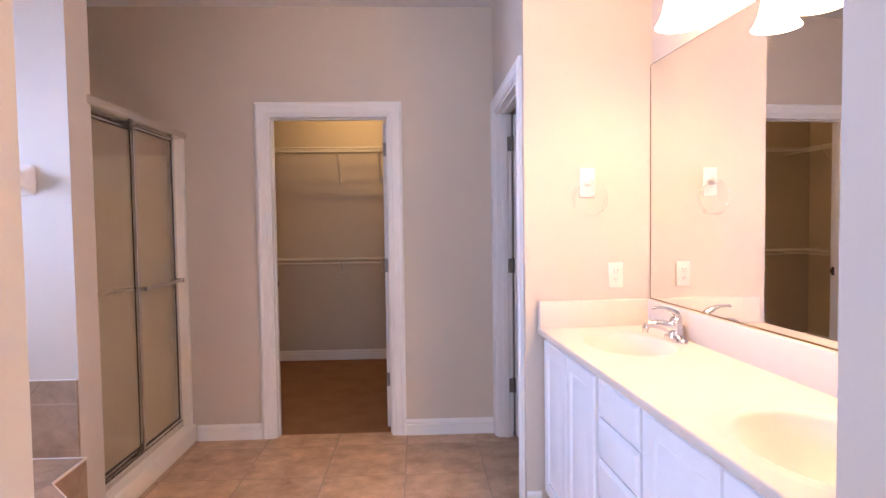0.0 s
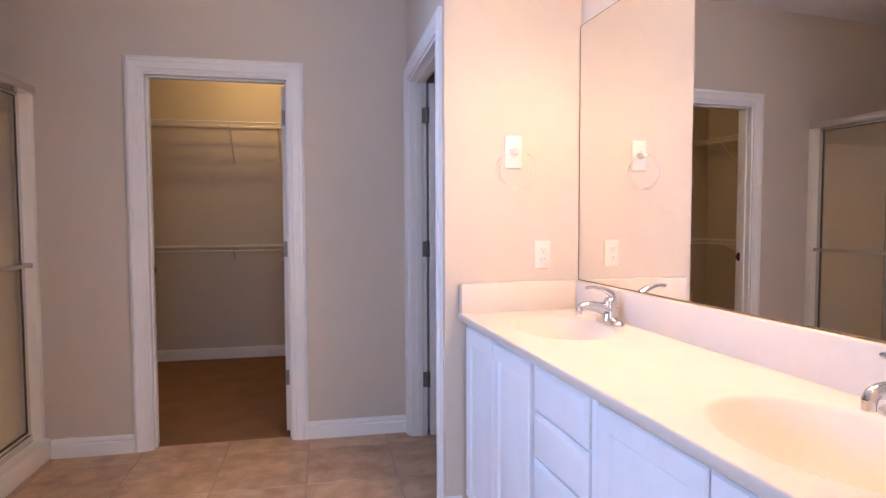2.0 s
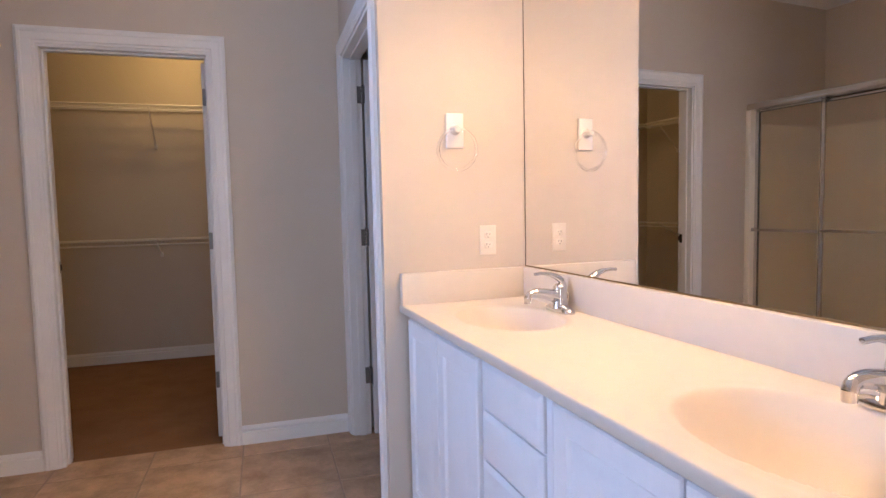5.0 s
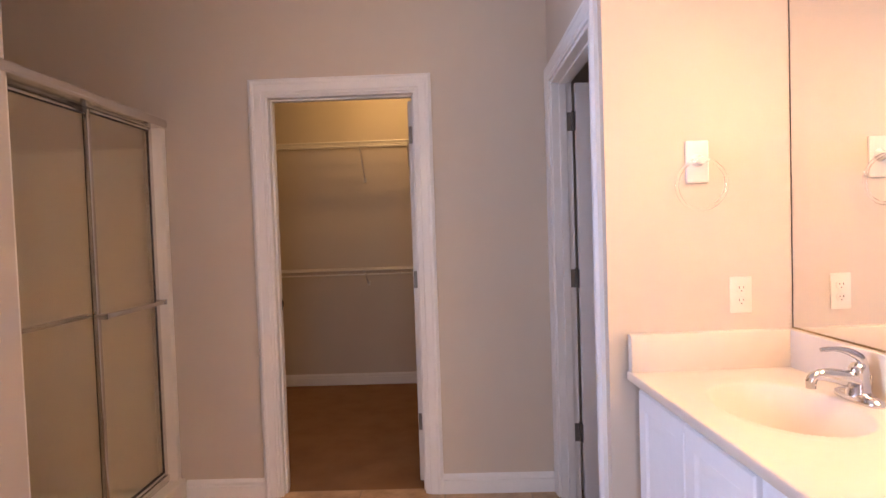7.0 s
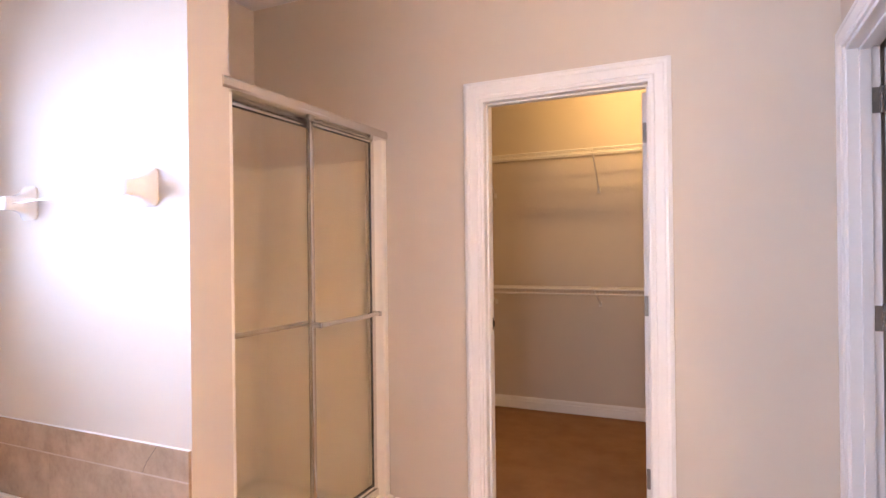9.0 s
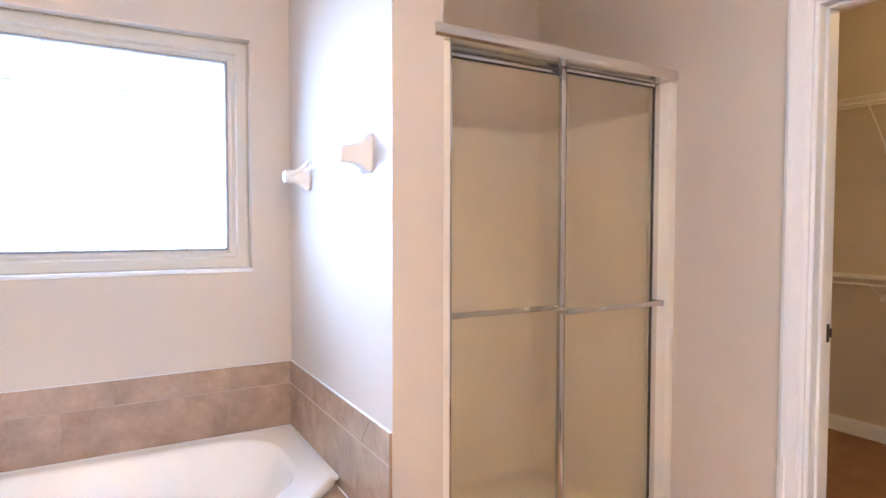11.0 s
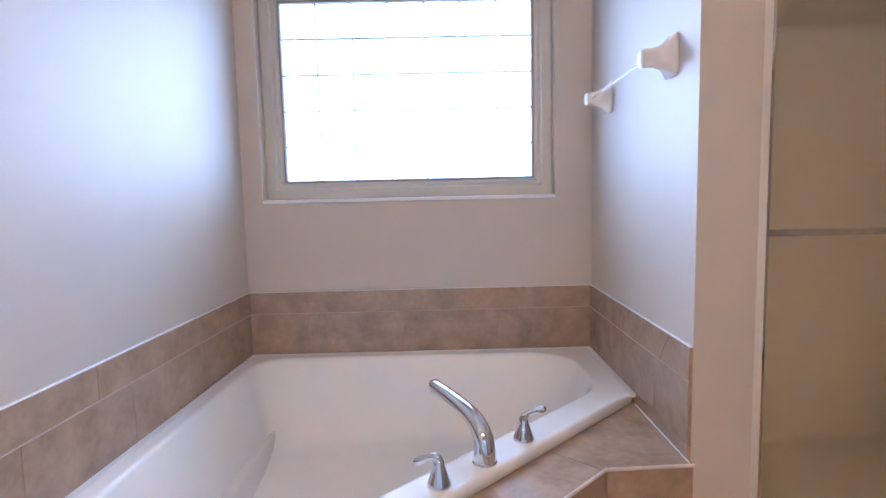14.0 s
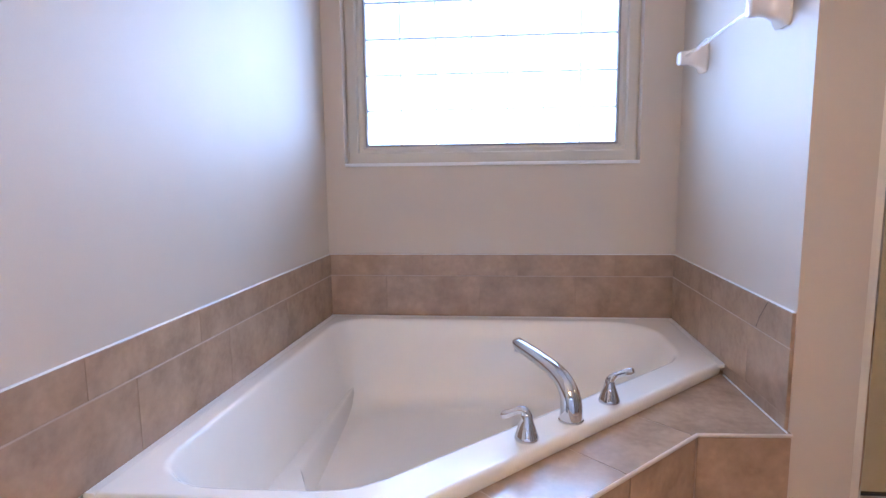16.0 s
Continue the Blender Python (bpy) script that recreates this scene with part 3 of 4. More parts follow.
part("crack", tube(B(), [(-1.418, YTUB1 - .0098, .632), (-1.398, YTUB1 - .0098, .668), (-1.352, YTUB1 - .0098, .722)], .0011, 5), HAIRLINE, bpy.data.objects["tile_band_shower"], "dark hairline crack")
ob = thing("tile_skirt", (-1.45, YTUB1, DECK_Z), "tan ceramic tiles between deck and tile band", "wall tile", kind="structure")
part("tile", box(B(), -1.473 + .0015, XSHW - .004, YTUB1 - .010, YTUB1, DECK_Z + .001, .4365, .001, 1), WALL_TILE, ob)
part("tile", box(B(), -1.66, -1.473 - .0015, YTUB1 - .010, YTUB1, DECK_Z + .001, .4365, .001, 1), WALL_TILE, ob)

bead = thing("tub_caulk", (XWIN, YTUB1, .43), "white caulk bead between tub rim and wall tiles", "caulk", kind="structure")
slope = math.tan(SKEW)
part("bead", prism(B(), [(XWIN + .006, YTUB0 + .006), (-0.71, YTUB0 + .006 + slope * (-0.71 - XWIN)), (-0.71, YTUB0 + .031 + slope * (-0.71 - XWIN)), (XWIN + .006, YTUB0 + .031)], .424, .4372), CAULK, bead)
part("bead", box(B(), XWIN + .006, XWIN + .030, YTUB0 + .031, YTUB1 - .030, .424, .4376, .002, 1), CAULK, bead)
part("bead", box(B(), XWIN + .006, -1.640, YTUB1 - .030, YTUB1 - .006, .424, .4374, .002, 1), CAULK, bead)

# tub filler: spout and two lever handles
filler = thing("tub_filler", (-1.152, 1.864, .436), "polished chrome arched tub spout on the rim", "faucet")
o = Vector((-1.152, 1.864, .436))
t = Vector((-.86, -.50, 0)).normalized()
pts = spline([o, o + Vector((0, 0, .040)), o + t * .012 + Vector((0, 0, .078)), o + t * .055 + Vector((0, 0, .108)), o + t * .15 + Vector((0, 0, .128)), o + t * .285 + Vector((0, 0, .142))], 6)
n = len(pts)
part("spout", tube(B(), pts, [.0325 - .0130 * (i / (n - 1)) - (.008 if i == n - 1 else 0) for i in range(n)], 20), CHROME, filler, angle=60)
part("flange", lathe(B(), [(0, 0), (.0345, 0), (.0345, .003), (.033, .005), (0, .005)], Matrix.Translation(o), 28), CHROME, filler)
part("outlet", tube(B(), [o + t * .268 + Vector((0, 0, .138)), o + t * .270 + Vector((0, 0, .118))], .0125, 16), CHROME, filler)


def tub_handle(p, yaw, label, rise=.026, reach=.066):
    ob = thing("tub_valve", p, label, "faucet valve", "tub filler handles")
    m = Matrix.Translation(p)
    part("base", lathe(B(), [(0, 0), (.031, 0), (.0315, .005), (.029, .012), (.021, .035), (.0150, .054), (.0140, .064), (.009, .072), (0, .075)], m, 24), CHROME, ob, angle=50)
    d = Vector((math.cos(yaw), math.sin(yaw), 0))
    q = Vector(p)
    pp = spline([q + Vector((0, 0, .058)), q + d * .006 + Vector((0, 0, .073)), q + d * .026 + Vector((0, 0, .080 + rise * .3)), q + d * reach + Vector((0, 0, .080 + rise))], 5)
    part("lever", tube(B(), pp, [.0135, .0135, .0132, .0128, .0122, .0116, .0108, .0100, .0094, .0090, .0088, .0092, .0102, .0108, .0106, .0078][:len(pp)] + [.0078] * max(0, len(pp) - 16), 14), CHROME, ob, angle=60)
    return ob


tub_handle((-1.288, 1.991, .436), radians(62), "chrome lever handle beside the tub spout")
tub_handle((-1.032, 1.739, .436), radians(250), "chrome lever handle beside the tub spout", -.030, .066)


# ceramic towel bar with a clear rod
def flared_post(parent, c, n, u):
    """A square plate that flares out to a knob; c on the wall, n out of it, u along it."""
    loops = []
    c, n, u = Vector(c), Vector(n), Vector(u)
    w = Vector((0, 0, 1))
    for d, a, b in ((0, .046, .062), (.007, .047, .063), (.014, .041, .056), (.026, .031, .042), (.044, .025, .032), (.064, .023, .026), (.080, .025, .027), (.094, .024, .025), (.099, .016, .018)):
        lp = []
        for k in range(24):
            th = 2 * math.pi * k / 24
            cx, sx = math.cos(th), math.sin(th)
            e = 0.35 if d < .02 else 0.6
            lp.append(c + n * d + u * (a * math.copysign(abs(cx) ** e, cx)) + w * (b * math.copysign(abs(sx) ** e, sx) - d * .06))
        loops.append(lp)
    return part("post", rings(B(), loops), CERAMIC, parent, angle=45)


bar = thing("towel_bar", (-1.68, YTUB1, 1.53), "white ceramic towel bar with a clear acrylic rod", "towel bar")
for x, z in ((-1.387, 1.556), (-2.017, 1.532)):
    flared_post(bar, (x, YTUB1, z), (0, -1, 0), (1, 0, 0))
part("rod", tube(B(), [(-2.012, YTUB1 - .078, 1.527), (-1.392, YTUB1 - .078, 1.550)], .0050, 8), ROD, bar, "clear square acrylic rod")

# ---- shower: surround, curb, sliding doors ----
surround = thing("shower_surround", (-1.65, 3.16, 0.0), "cream fibreglass shower surround with a raised curb", "shower")
SX0, SX1, SZ = -2.083, -1.332, 1.80
bm = B()
box(bm, SX0, SX0 + .022, SHY0 + .002, BACK - .002, .06, SZ, .008)
part("back_panel", bm, FIBER, surround)
part("side_panel", box(B(), SX0 + .022, SX1 + .02, SHY0 + .002, SHY0 + .022, .06, SZ, .006), FIBER, surround)
part("side_panel", box(B(), SX0 + .022, SX1 + .02, BACK - .022, BACK - .002, .06, SZ, .006), FIBER, surround)
part("pan", box(B(), SX0 + .002, SX1, SHY0 + .003, BACK - .003, .002, .06, .004), FIBER, surround)
bm = B()
box(bm, SX1, XSHW + .004, SHY0 + .002, BACK - .0005, .001, .112, .010, 3)
part("curb", bm, FIBER, surround)
part("jamb_flange", box(B(), SX1 + .012, XSHW - .020, SHY0 + .001, SHY0 + .036, .112, 1.895, .004), FIBER, surround)
part("jamb_flange", box(B(), SX1 + .012, XSHW - .020, BACK - .044, BACK - .001, .112, 1.895, .004), FIBER, surround)

enclosure = thing("shower_enclosure", (-1.24, 3.15, .112), "silver framed sliding shower doors with obscure glass", "shower door")
YA, YC = SHY0 + .036, BACK - .044
HX = -1.290
prof = [(-.030, 1.888), (-.030, 1.905), (.020, 1.911), (.046, 1.918), (.066, 1.927), (.080, 1.930), (.090, 1.926), (.093, 1.916), (.093, 1.896), (.086, 1.888), (.040, 1.888), (.024, 1.886), (.024, 1.900), (-.024, 1.900), (-.024, 1.888)]
bm = B()
rings(bm, [[(HX + dx, y, z + .008) for dx, z in prof] for y in (SHY0 - .030, 3.165)])
rings(bm, [[(HX + dx * .96, y, z + .007) for dx, z in prof] for y in (3.163, 3.672)])
part("header", bm, ALU, enclosure, "moulded silver header rail", angle=40)
part("bottom_track", box(B(), HX - .030, HX + .024, YA, YC, .112, .134, .004), ALU, enclosure)
part("track_lip", box(B(), HX + .018, HX + .024, YA, YC, .133, .150, .001, 1), ALU, enclosure)
part("wall_jamb", box(B(), HX - .026, HX + .018, YA, YA + .018, .134, 1.893, .003), ALU, enclosure)
part("jamb_flange", box(B(), HX + .012, HX + .026, YA, YA + .030, .151, 1.893, .004), CHROME, enclosure, "bright chrome jamb flange")
part("wall_jamb", box(B(), HX - .026, HX + .018, YC - .018, YC, .134, 1.893, .003), ALU, enclosure)


def shower_panel(x, y0, y1, z0, z1, bar_side, label):
    """One framed pane; its towel bar stands off on bar_side."""
    f = part("sliding_panel", box(B(), x - .009, x + .009, y0, y0 + .024, z0, z1, .003), ALU, enclosure, label)
    part("stile", box(B(), x - .009, x + .009, y1 - .022, y1, z0, z1, .003), ALU, f)
    part("rail", box(B(), x - .008, x + .008, y0 + .024, y1 - .022, z1 - .022, z1, .003), ALU, f)
    part("rail", box(B(), x - .008, x + .008, y0 + .024, y1 - .022, z0, z0 + .030, .003), ALU, f)
    bm = B()
    for q in ((y0 + .024, y0 + .0275, z0 + .030, z1 - .022), (y1 - .0255, y1 - .022, z0 + .030, z1 - .022)):
        box(bm, x - .0055, x + .0055, *q)
    for q in ((z0 + .030, z0 + .036), (z1 - .0255, z1 - .022)):
        box(bm, x - .0072, x + .0072, y0 + .030, y1 - .028, *q)
    part("gasket", bm, RUBBER, f, "black rubber gasket")
    g = part("pane", box(B(), x - .003, x + .003, y0 + .0275, y1 - .0255, z0 + .036, z1 - .0255), OBSCURE, f, "obscure textured glass pane")
    g.visible_shadow = False
    bx = x + bar_side * .045
    part("towel_rail", box(B(), bx - .006, bx + .006, y0 + .004, y1 - .004, 1.018, 1.039, .004), ALU, f, "slim silver towel rail")
    for yy in (y0 + .010, y1 - .012):
        bm = B()
        box(bm, min(x, bx) - .002, max(x, bx) + .008 * (bar_side > 0), yy - .008, yy + .008, 1.016, 1.041, .003)
        part("bracket", bm, CHROME, f)


shower_panel(HX - .013, YA + .006, 3.190, .138, 1.896, -1, "inner sliding glass panel")
shower_panel(HX + .008, 3.146, YC - .006, .138, 1.902, 1, "outer sliding glass panel")

# ---- vanity: three cabinet units, one top with two basins ----
VX = 0.795                   # cabinet face
FY = (YRING + .010, 1.962, 1.602, YVAN0 - .02)
CT = .842                    # top of the cabinets


def cabinet(name, y0, y1, label):
    ob = thing(name, ((VX + XMIR) / 2, (y0 + y1) / 2, 0), label, "vanity cabinet", "vanity cabinet units")
    bm = B()
    box(bm, VX, VX + .019, y0, y1, .10, CT, .002, 1)
    part("face_frame", bm, CABINET, ob)
    part("toe_kick", box(B(), VX + .075, VX + .090, y0, y1, .001, .099), CABINET, ob)
    part("bottom_panel", box(B(), VX + .0195, XMIR - .004, y0 + .001, y1 - .001, .10, .115), CABINET, ob)
    part("back_panel", box(B(), XMIR - .012, XMIR - .004, y0 + .001, y1 - .001, .1155, CT), CABINET, ob)
    for a in (y0 + .001, y1 - .017):
        part("side_panel", box(B(), VX + .0195, XMIR - .0125, a, a + .016, .1155, CT), CABINET, ob)
    return ob


def face(ob, name, y0, y1, z0, z1, raised):
    m = pose(VX, max(y0, y1), z0, 0, 0, -90)
    w, h = abs(y1 - y0), z1 - z0
    if raised:
        st = [(0, 0), (0, .013), (.004, .018), (.052, .018), (.056, .015), (.060, .010), (.066, .010), (.088, .017), (.092, .018)]
    else:
        st = [(0, 0), (0, .008), (.006, .013), (.010, .016), (.016, .018)]
    return part(name, panel(B(), m, w, h, st), CABINET, ob, angle=20)


c1 = cabinet("sink_cabinet", FY[1] + .001, FY[0], "white painted sink cabinet with two raised panel doors")
mid = (2.618 + 1.975) / 2
face(c1, "door", 2.618, mid + .002, .125, .822, True)
face(c1, "door", mid - .002, 1.975, .125, .822, True)
c2 = cabinet("drawer_cabinet", FY[2] + .001, FY[1] - .001, "white painted drawer cabinet with four plain drawers")
dz = [.827, .688, .549, .410, .119]
for a, b in zip(dz, dz[1:]):
    face(c2, "drawer", 1.948, 1.628, b + .006, a, False)
c3 = cabinet("sink_cabinet", FY[3], FY[2] - .001, "white painted sink cabinet against the entry wall")
face(c3, "door", 1.575, 1.205, .125, .827, True)
face(c3, "door", 1.199, .829, .125, .827, True)

# the moulded top: a grid that dips into two oval basins
top = thing("vanity_countertop", (1.02, 1.7, CT), "cream cultured marble vanity top with two moulded basins", "countertop")
TX0, TX1, TY0, TY1, TZ = .757, XMIR - .002, YVAN0 - .03, YRING + .014, .872
SINKS = ((1.022, 2.262, .165, .225), (1.015, 1.172, .185, .245))


def top_height(x, y):
    z = TZ
    for cx, cy, a, b in SINKS:
        r = math.hypot((x - cx) / a, (y - cy) / b)
        q = math.hypot((x - cx) / (a * 1.17), (y - cy) / (b * 1.20))
        if q < 1.0:
            z -= .0022 * min(1.0, (1.0 - q) / .05)
        if r < 1.0:
            z -= .130 * (1 - r * r) ** 0.95
    return z


bm = B()
nx, ny = 90, 300
gridv = [[bm.verts.new((TX0 + .004 + (TX1 - TX0 - .004) * i / nx, TY0 + (TY1 - TY0) * j / ny, 0)) for j in range(ny + 1)] for i in range(nx + 1)]
for row in gridv:
    for v in row:
        v.co.z = top_height(v.co.x, v.co.y)
for i in range(nx):
    for j in range(ny):
        bm.faces.new((gridv[i][j], gridv[i + 1][j], gridv[i + 1][j + 1], gridv[i][j + 1]))
prev = gridv[0]
for x, z in ((TX0 + .001, TZ - .002), (TX0, TZ - .006), (TX0, CT + .004), (TX0 + .003, CT + .001), (VX + .02, CT + .001)):
    cur = [bm.verts.new((x, v.co.y, z)) for v in gridv[0]]
    for j in range(ny):
        bm.faces.new((prev[j], prev[j + 1], cur[j + 1], cur[j]))
    prev = cur
part("counter", bm, MARBLE, top, angle=60)
part("backsplash", box(B(), TX1 - .025, TX1, TY0, TY1 - .0335, TZ - .001, .992, .004), MARBLE, top)
part("side_splash", box(B(), TX0 + .004, TX1, TY1 - .034, TY1, TZ - .001, .992, .004), MARBLE, top)
for cx, cy, a, b in SINKS:
    part("drain", lathe(B(), [(0, 0), (.024, 0), (.024, .003), (.018, .006), (.008, .004), (0, .004)], Matrix.Translation((cx, cy, top_height(cx, cy) + .0003)), 24), CHROME, top, "chrome basin drain")


def basin_faucet(p, label):
    ob = thing("basin_faucet", p, label, "faucet", "basin faucets")
    q = Vector(p)
    loops = []
    for z, a, b in ((0, .028, .078), (.004, .029, .080), (.012, .027, .076), (.020, .020, .060), (.024, .012, .045)):
        loops.append([q + Vector((a * math.copysign(abs(math.cos(k)) ** .8, math.cos(k)), b * math.copysign(abs(math.sin(k)) ** .8, math.sin(k)), z)) for k in [2 * math.pi * i / 32 for i in range(32)]])
    part("base_plate", rings(B(), loops), CHROME, ob, angle=50)
    part("body", lathe(B(), [(0, .014), (.031, .014), (.028, .030), (.0245, .055), (.0245, .074), (.023, .086), (.015, .096), (0, .099)], Matrix.Translation(q), 24), CHROME, ob, angle=50)
    pp = spline([q + Vector((.004, 0, .046)), q + Vector((-.040, 0, .060)), q + Vector((-.088, 0, .069)), q + Vector((-.116, 0, .066)), q + Vector((-.125, 0, .052))], 6)
    part("spout", tube(B(), pp, [.0250 - .0120 * min(1, i / 17) for i in range(len(pp))], 18), CHROME, ob, angle=60)
    part("aerator", lathe(B(), [(0, 0), (.0120, 0), (.0125, .020), (0, .020)], Matrix.Translation(q + Vector((-.125, 0, .036))), 18), CHROME, ob)
    pp = spline([q + Vector((.012, 0, .082)), q + Vector((.006, 0, .106)), q + Vector((-.026, 0, .126)), q + Vector((-.062, 0, .134)), q + Vector((-.098, 0, .133))], 5)
    part("lever", tube(B(), pp, [.0205 - .0140 * min(1, k / 15) for k in range(len(pp))], 16, squash=.70), CHROME, ob, angle=60)
    part("lift_rod", tube(B(), [q + Vector((.031, 0, .01)), q + Vector((.033, 0, .062))], .003, 8), CHROME, ob)
    return ob


for cx, cy, a, b in SINKS:
    basin_faucet((1.222, cy + .01, TZ), "polished chrome single lever faucet behind the basin")

# mirror
mir = thing("vanity_mirror", (XMIR - .004, 1.7, 1.0), "large frameless wall mirror above the vanity", "mirror")
MZ0, MZ1 = .9925, 2.062
part("glass", box(B(), XMIR - .006, XMIR - .001, YVAN0 + .004, YRING - .006, MZ0 + .001, MZ1), MIRROR, mir, "clear mirror glass")
part("channel", box(B(), XMIR - .0082, XMIR - .0062, YVAN0 + .004, YRING - .004, MZ0 + .0002, MZ0 + .005), BRASS, mir, "thin metal channel")
bm = B()
box(bm, XMIR - .0064, XMIR - .0008, YRING - .006, YRING - .002, MZ0, MZ1)
box(bm, XMIR - .0064, XMIR - .0008, YVAN0 + .004, YRING - .006, MZ1, MZ1 + .002)
part("edge", bm, BRONZE, mir, "dark mirror edge")

# vanity light bar
bar = thing("vanity_light", (XMIR, 1.73, 2.25), "vanity light bar with four lit frosted bell shades", "wall light")
part("back_plate", box(B(), XMIR - .03, XMIR - .001, 1.33, 2.13, 2.225, 2.285, .008), CHROME, bar)
for ly in LAMP_Y:
    arm = part("arm", tube(B(), spline([(XMIR - .02, ly, 2.255), (XMIR - .10, ly, 2.262), (LAMP_X + .02, ly, 2.255), (LAMP_X, ly, 2.215)], 5), .008, 10), CHROME, bar)
    part("socket_cup", lathe(B(), [(0, .03), (.016, .03), (.028, .018), (.032, -.01), (0, -.01)], Matrix.Translation((LAMP_X, ly, 2.19)), 20), CHROME, arm)
    bm = B()
    prof = [(.026, 2.182), (.034, 2.172), (.044, 2.150), (.050, 2.120), (.058, 2.080), (.070, 2.050), (.082, 2.032), (.079, 2.032), (.067, 2.050), (.055, 2.080), (.047, 2.120), (.041, 2.150), (.031, 2.170), (.022, 2.180)]
    lathe(bm, prof, Matrix.Translation((LAMP_X, ly, 0)), 32)
    part("shade", bm, SHADE, arm, "lit frosted glass bell shade", angle=60)

# the vanity wall's things stand along it
for ob in [o for o in scene.objects if not o.parent and o.name.split(".")[0] in
           ("sink_cabinet", "drawer_cabinet", "vanity_countertop", "basin_faucet", "vanity_mirror", "vanity_light")]:
    ob.matrix_world = TURN @ Matrix.Translation(ob.location)

# towel ring
ring = thing("towel_ring", (.994, YRING, 1.53), "white ceramic towel ring holder with a clear acrylic ring", "towel ring")
part("plate", box(B(), .958, 1.030, YRING - .012, YRING - .0005, 1.464, 1.598, .005, 3), CERAMIC, ring)
bm = B()
loops = []
for d, a in ((.010, .024), (.020, .018), (.034, .014), (.046, .015), (.052, .011)):
    loops.append([(.994 + a * math.cos(k), YRING - d, 1.536 + a * .9 * math.sin(k) - d * .1) for k in [2 * math.pi * i / 20 for i in range(20)]])
part("knob", rings(bm, loops), CERAMIC, ring, angle=50)
bm = B()
tube(bm, [(.994 + .077 * math.sin(k), YRING - .040 - .006 * math.cos(k), 1.457 + .077 * math.cos(k)) for k in [2 * math.pi * i / 48 for i in range(48)]], .0062, 10, ring=True)
part("ring", bm, ACRYLIC, ring, "clear acrylic ring")

# power outlet
out = thing("power_outlet", (1.126, YRING, 1.105), "ivory duplex power outlet above the side splash", "outlet")
part("cover_plate", box(B(), 1.091, 1.161, YRING - .006, YRING - .0005, 1.047, 1.163, .003, 2), PLASTIC, out)
for z in (1.085, 1.125):
    bm = B()
    loops = [[(1.126 + .0165 * s * math.copysign(abs(math.cos(k)) ** .6, math.cos(k)), YRING - d, z + .014 * s * math.copysign(abs(math.sin(k)) ** .6, math.sin(k))) for k in [2 * math.pi * i / 20 for i in range(20)]] for d, s in ((.004, 1), (.0075, 1), (.0082, .93))]
    soc = part("socket", rings(bm, loops), PLASTIC, out)
    bm = B()
    box(bm, 1.1185, 1.1205, YRING - .0088, YRING - .006, z - .001, z + .007)
    box(bm, 1.1315, 1.1335, YRING - .0088, YRING - .006, z, z + .006)
    box(bm, 1.1235, 1.1285, YRING - .0088, YRING - .006, z - .010, z - .006, .001, 1)
    part("slot", bm, DARKSLOT, soc)
part("screw", lathe(B(), [(0, 0), (.003, 0), (.002, .0015), (0, .0017)], pose(1.126, YRING - .0058, 1.105, 90, 0, 0), 10), PLASTIC, out)


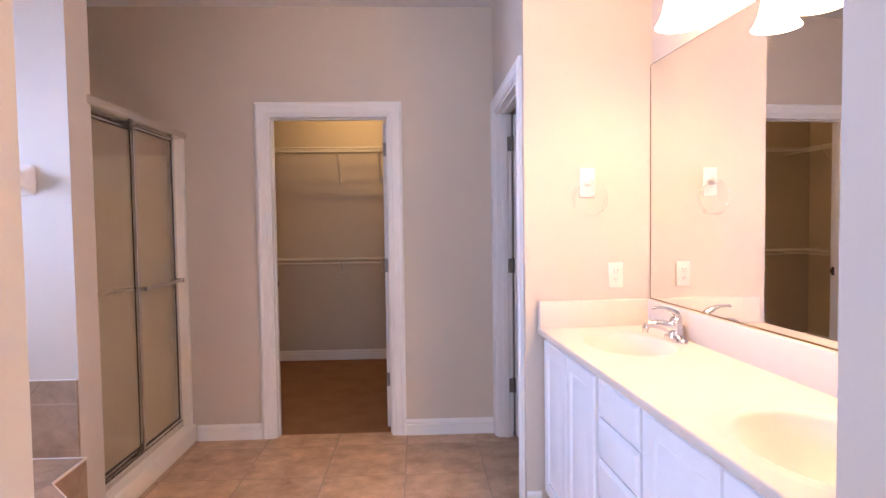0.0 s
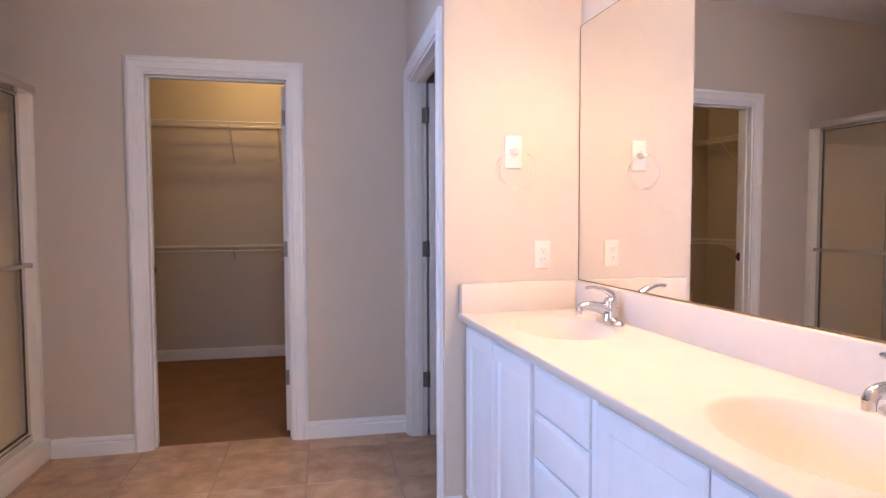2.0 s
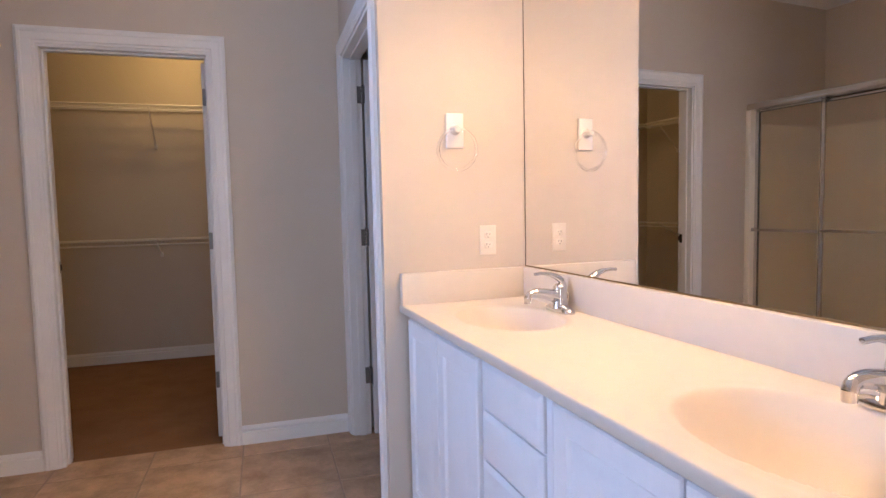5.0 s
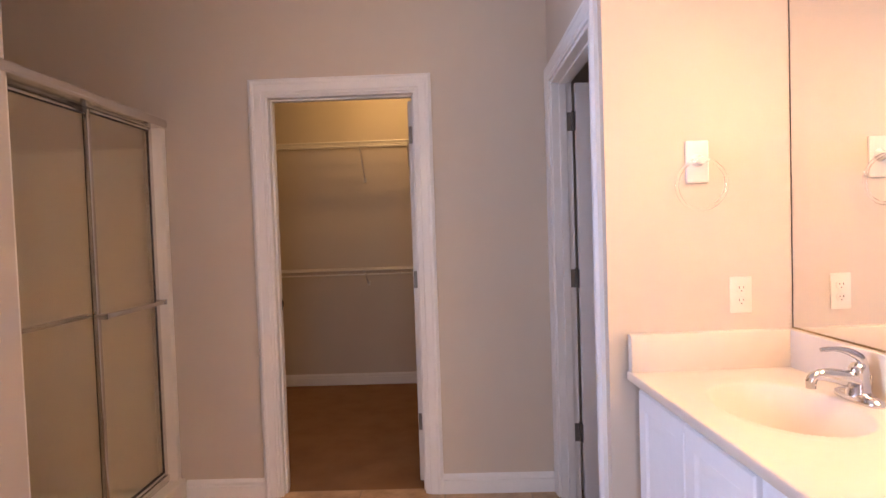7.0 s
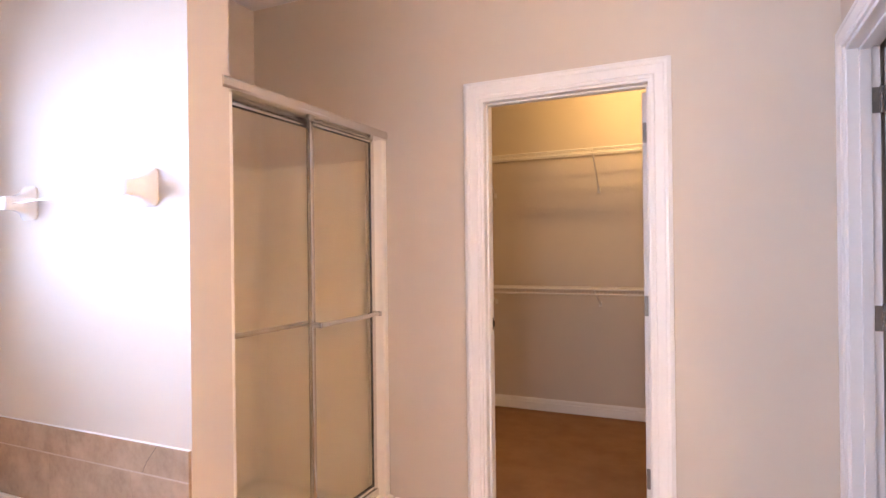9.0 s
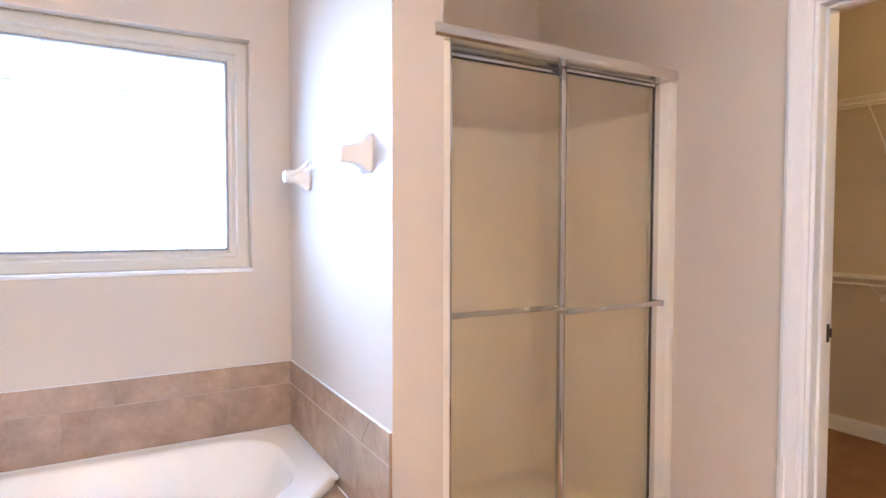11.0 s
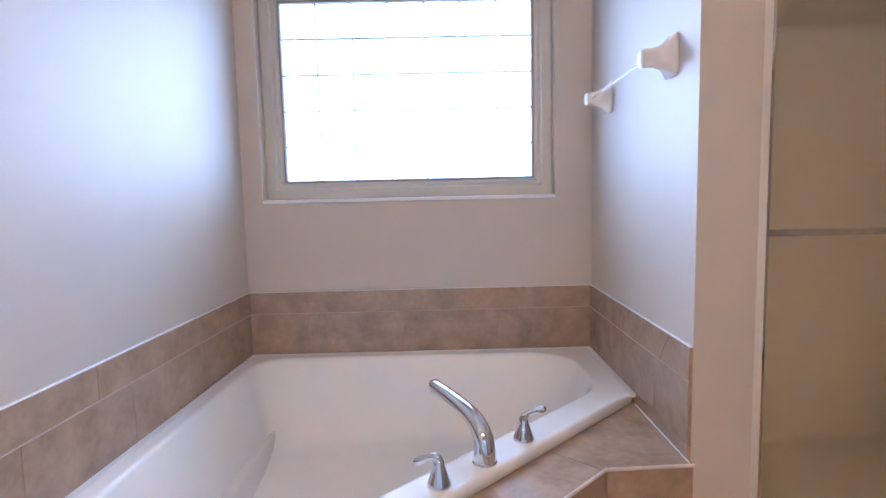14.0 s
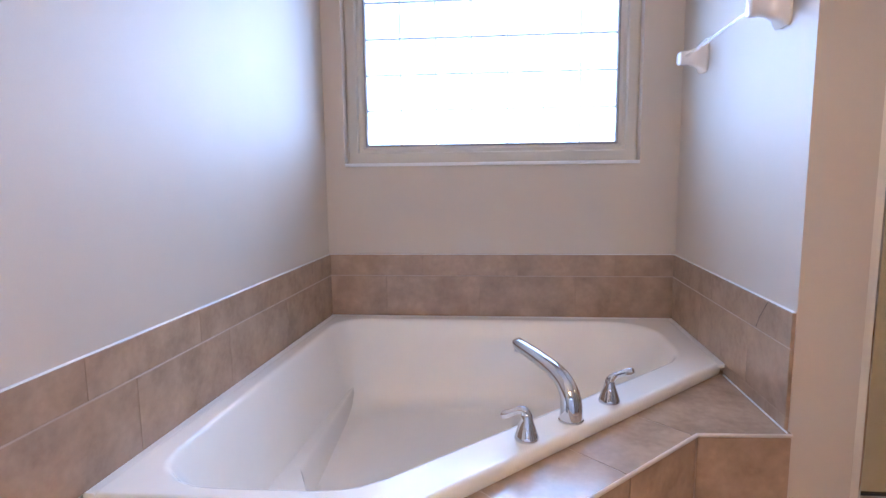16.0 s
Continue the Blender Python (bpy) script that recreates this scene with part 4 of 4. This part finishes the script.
# ---- closet wire shelving ----
def wire_shelf(name, a, b, inward, z, label, braces, drop=.285):
    """A ventilated shelf along the wall line a to b, its depth inward (0.305 m)."""
    a, b, n = Vector((*a, z)), Vector((*b, z)), Vector((*inward, 0))
    d = (b - a).normalized()
    L = (b - a).length
    D = .305
    ob = thing(name, tuple(a), label, "wire shelf", "closet wire shelves")
    part("back_wire", tube(B(), [a + n * .012, b + n * .012], .0045, 6), WIRE, ob)
    part("middle_wire", tube(B(), [a + n * .155, b + n * .155], .005, 6), WIRE, ob)
    part("inner_wire", tube(B(), [a + n * .245, b + n * .245], .005, 6), WIRE, ob)
    part("front_wire", tube(B(), [a + n * D, b + n * D], .0065, 8), WIRE, ob)
    part("lip_wire", tube(B(), [a + n * D + Vector((0, 0, -.036)), b + n * D + Vector((0, 0, -.036))], .0065, 8), WIRE, ob)
    bm = B()
    k = int(L / .027)
    for i in range(1, k):
        p = a + d * (L * i / k)
        tube(bm, [p + n * .010 + Vector((0, 0, .004)), p + n * D + Vector((0, 0, .004)), p + n * D + Vector((0, 0, -.036))], .0016, 4)
    tagged(part("wire_grid", bm, WIRE, ob), kind="stuff")
    for s in braces:
        p = a + d * s
        br = part("brace", tube(B(), [p + n * (D - .02) + Vector((0, 0, -.004)), p + n * .012 + Vector((0, 0, -drop))], .0050, 8), WIRE, ob)
        part("foot", box(B(), *sorted((p.x + n.x * .002 - abs(d.x) * .012, p.x + n.x * .014 + abs(d.x) * .012)), *sorted((p.y + n.y * .002 - abs(d.y) * .012, p.y + n.y * .014 + abs(d.y) * .012)), p.z - drop - .025, p.z - drop + .015, .002, 1), WIRE, br)
    return ob


for z, nm, drop in ((2.085, "upper", .285), (1.030, "lower", .13)):
    wire_shelf("wire_shelf", (XWIN + .31, 5.868), (1.29, 5.868), (0, -1), z, f"{nm} white coated wire shelf across the closet wall", (.55, 1.42, 1.82, 2.6), drop)
    wire_shelf("wire_shelf", (XWIN + .002, 4.3), (XWIN + .002, 5.86), (1, 0), z, f"{nm} white coated wire shelf along the closet side", (.3, 1.1), drop)

# ---- floor tiles, last ----
S, GX, GY = .436, .128, 3.100
meshes = {}
floor_ob = bpy.data.objects["floor"]
for i in range(-4, 4):
    for j in range(-7, 3):
        x0, x1 = max(GX + S * i, -1.30), min(GX + S * (i + 1), 1.29)
        y0, y1 = max(GY + S * j, 0.70), min(GY + S * (j + 1), BACK + .058)
        if x1 - x0 < .02 or y1 - y0 < .02:
            continue
        key = (round(x1 - x0, 3), round(y1 - y0, 3))
        if key not in meshes:
            meshes[key] = mesh_of("tile", box(B(), -key[0] / 2 + .0025, key[0] / 2 - .0025, -key[1] / 2 + .0025, key[1] / 2 - .0025, -.010, 0, .0025, 1), FLOOR_TILE)
        ob = new("tile", meshes[key])
        ob.location = ((x0 + x1) / 2, (y0 + y1) / 2, 0)
        ob.parent = floor_ob
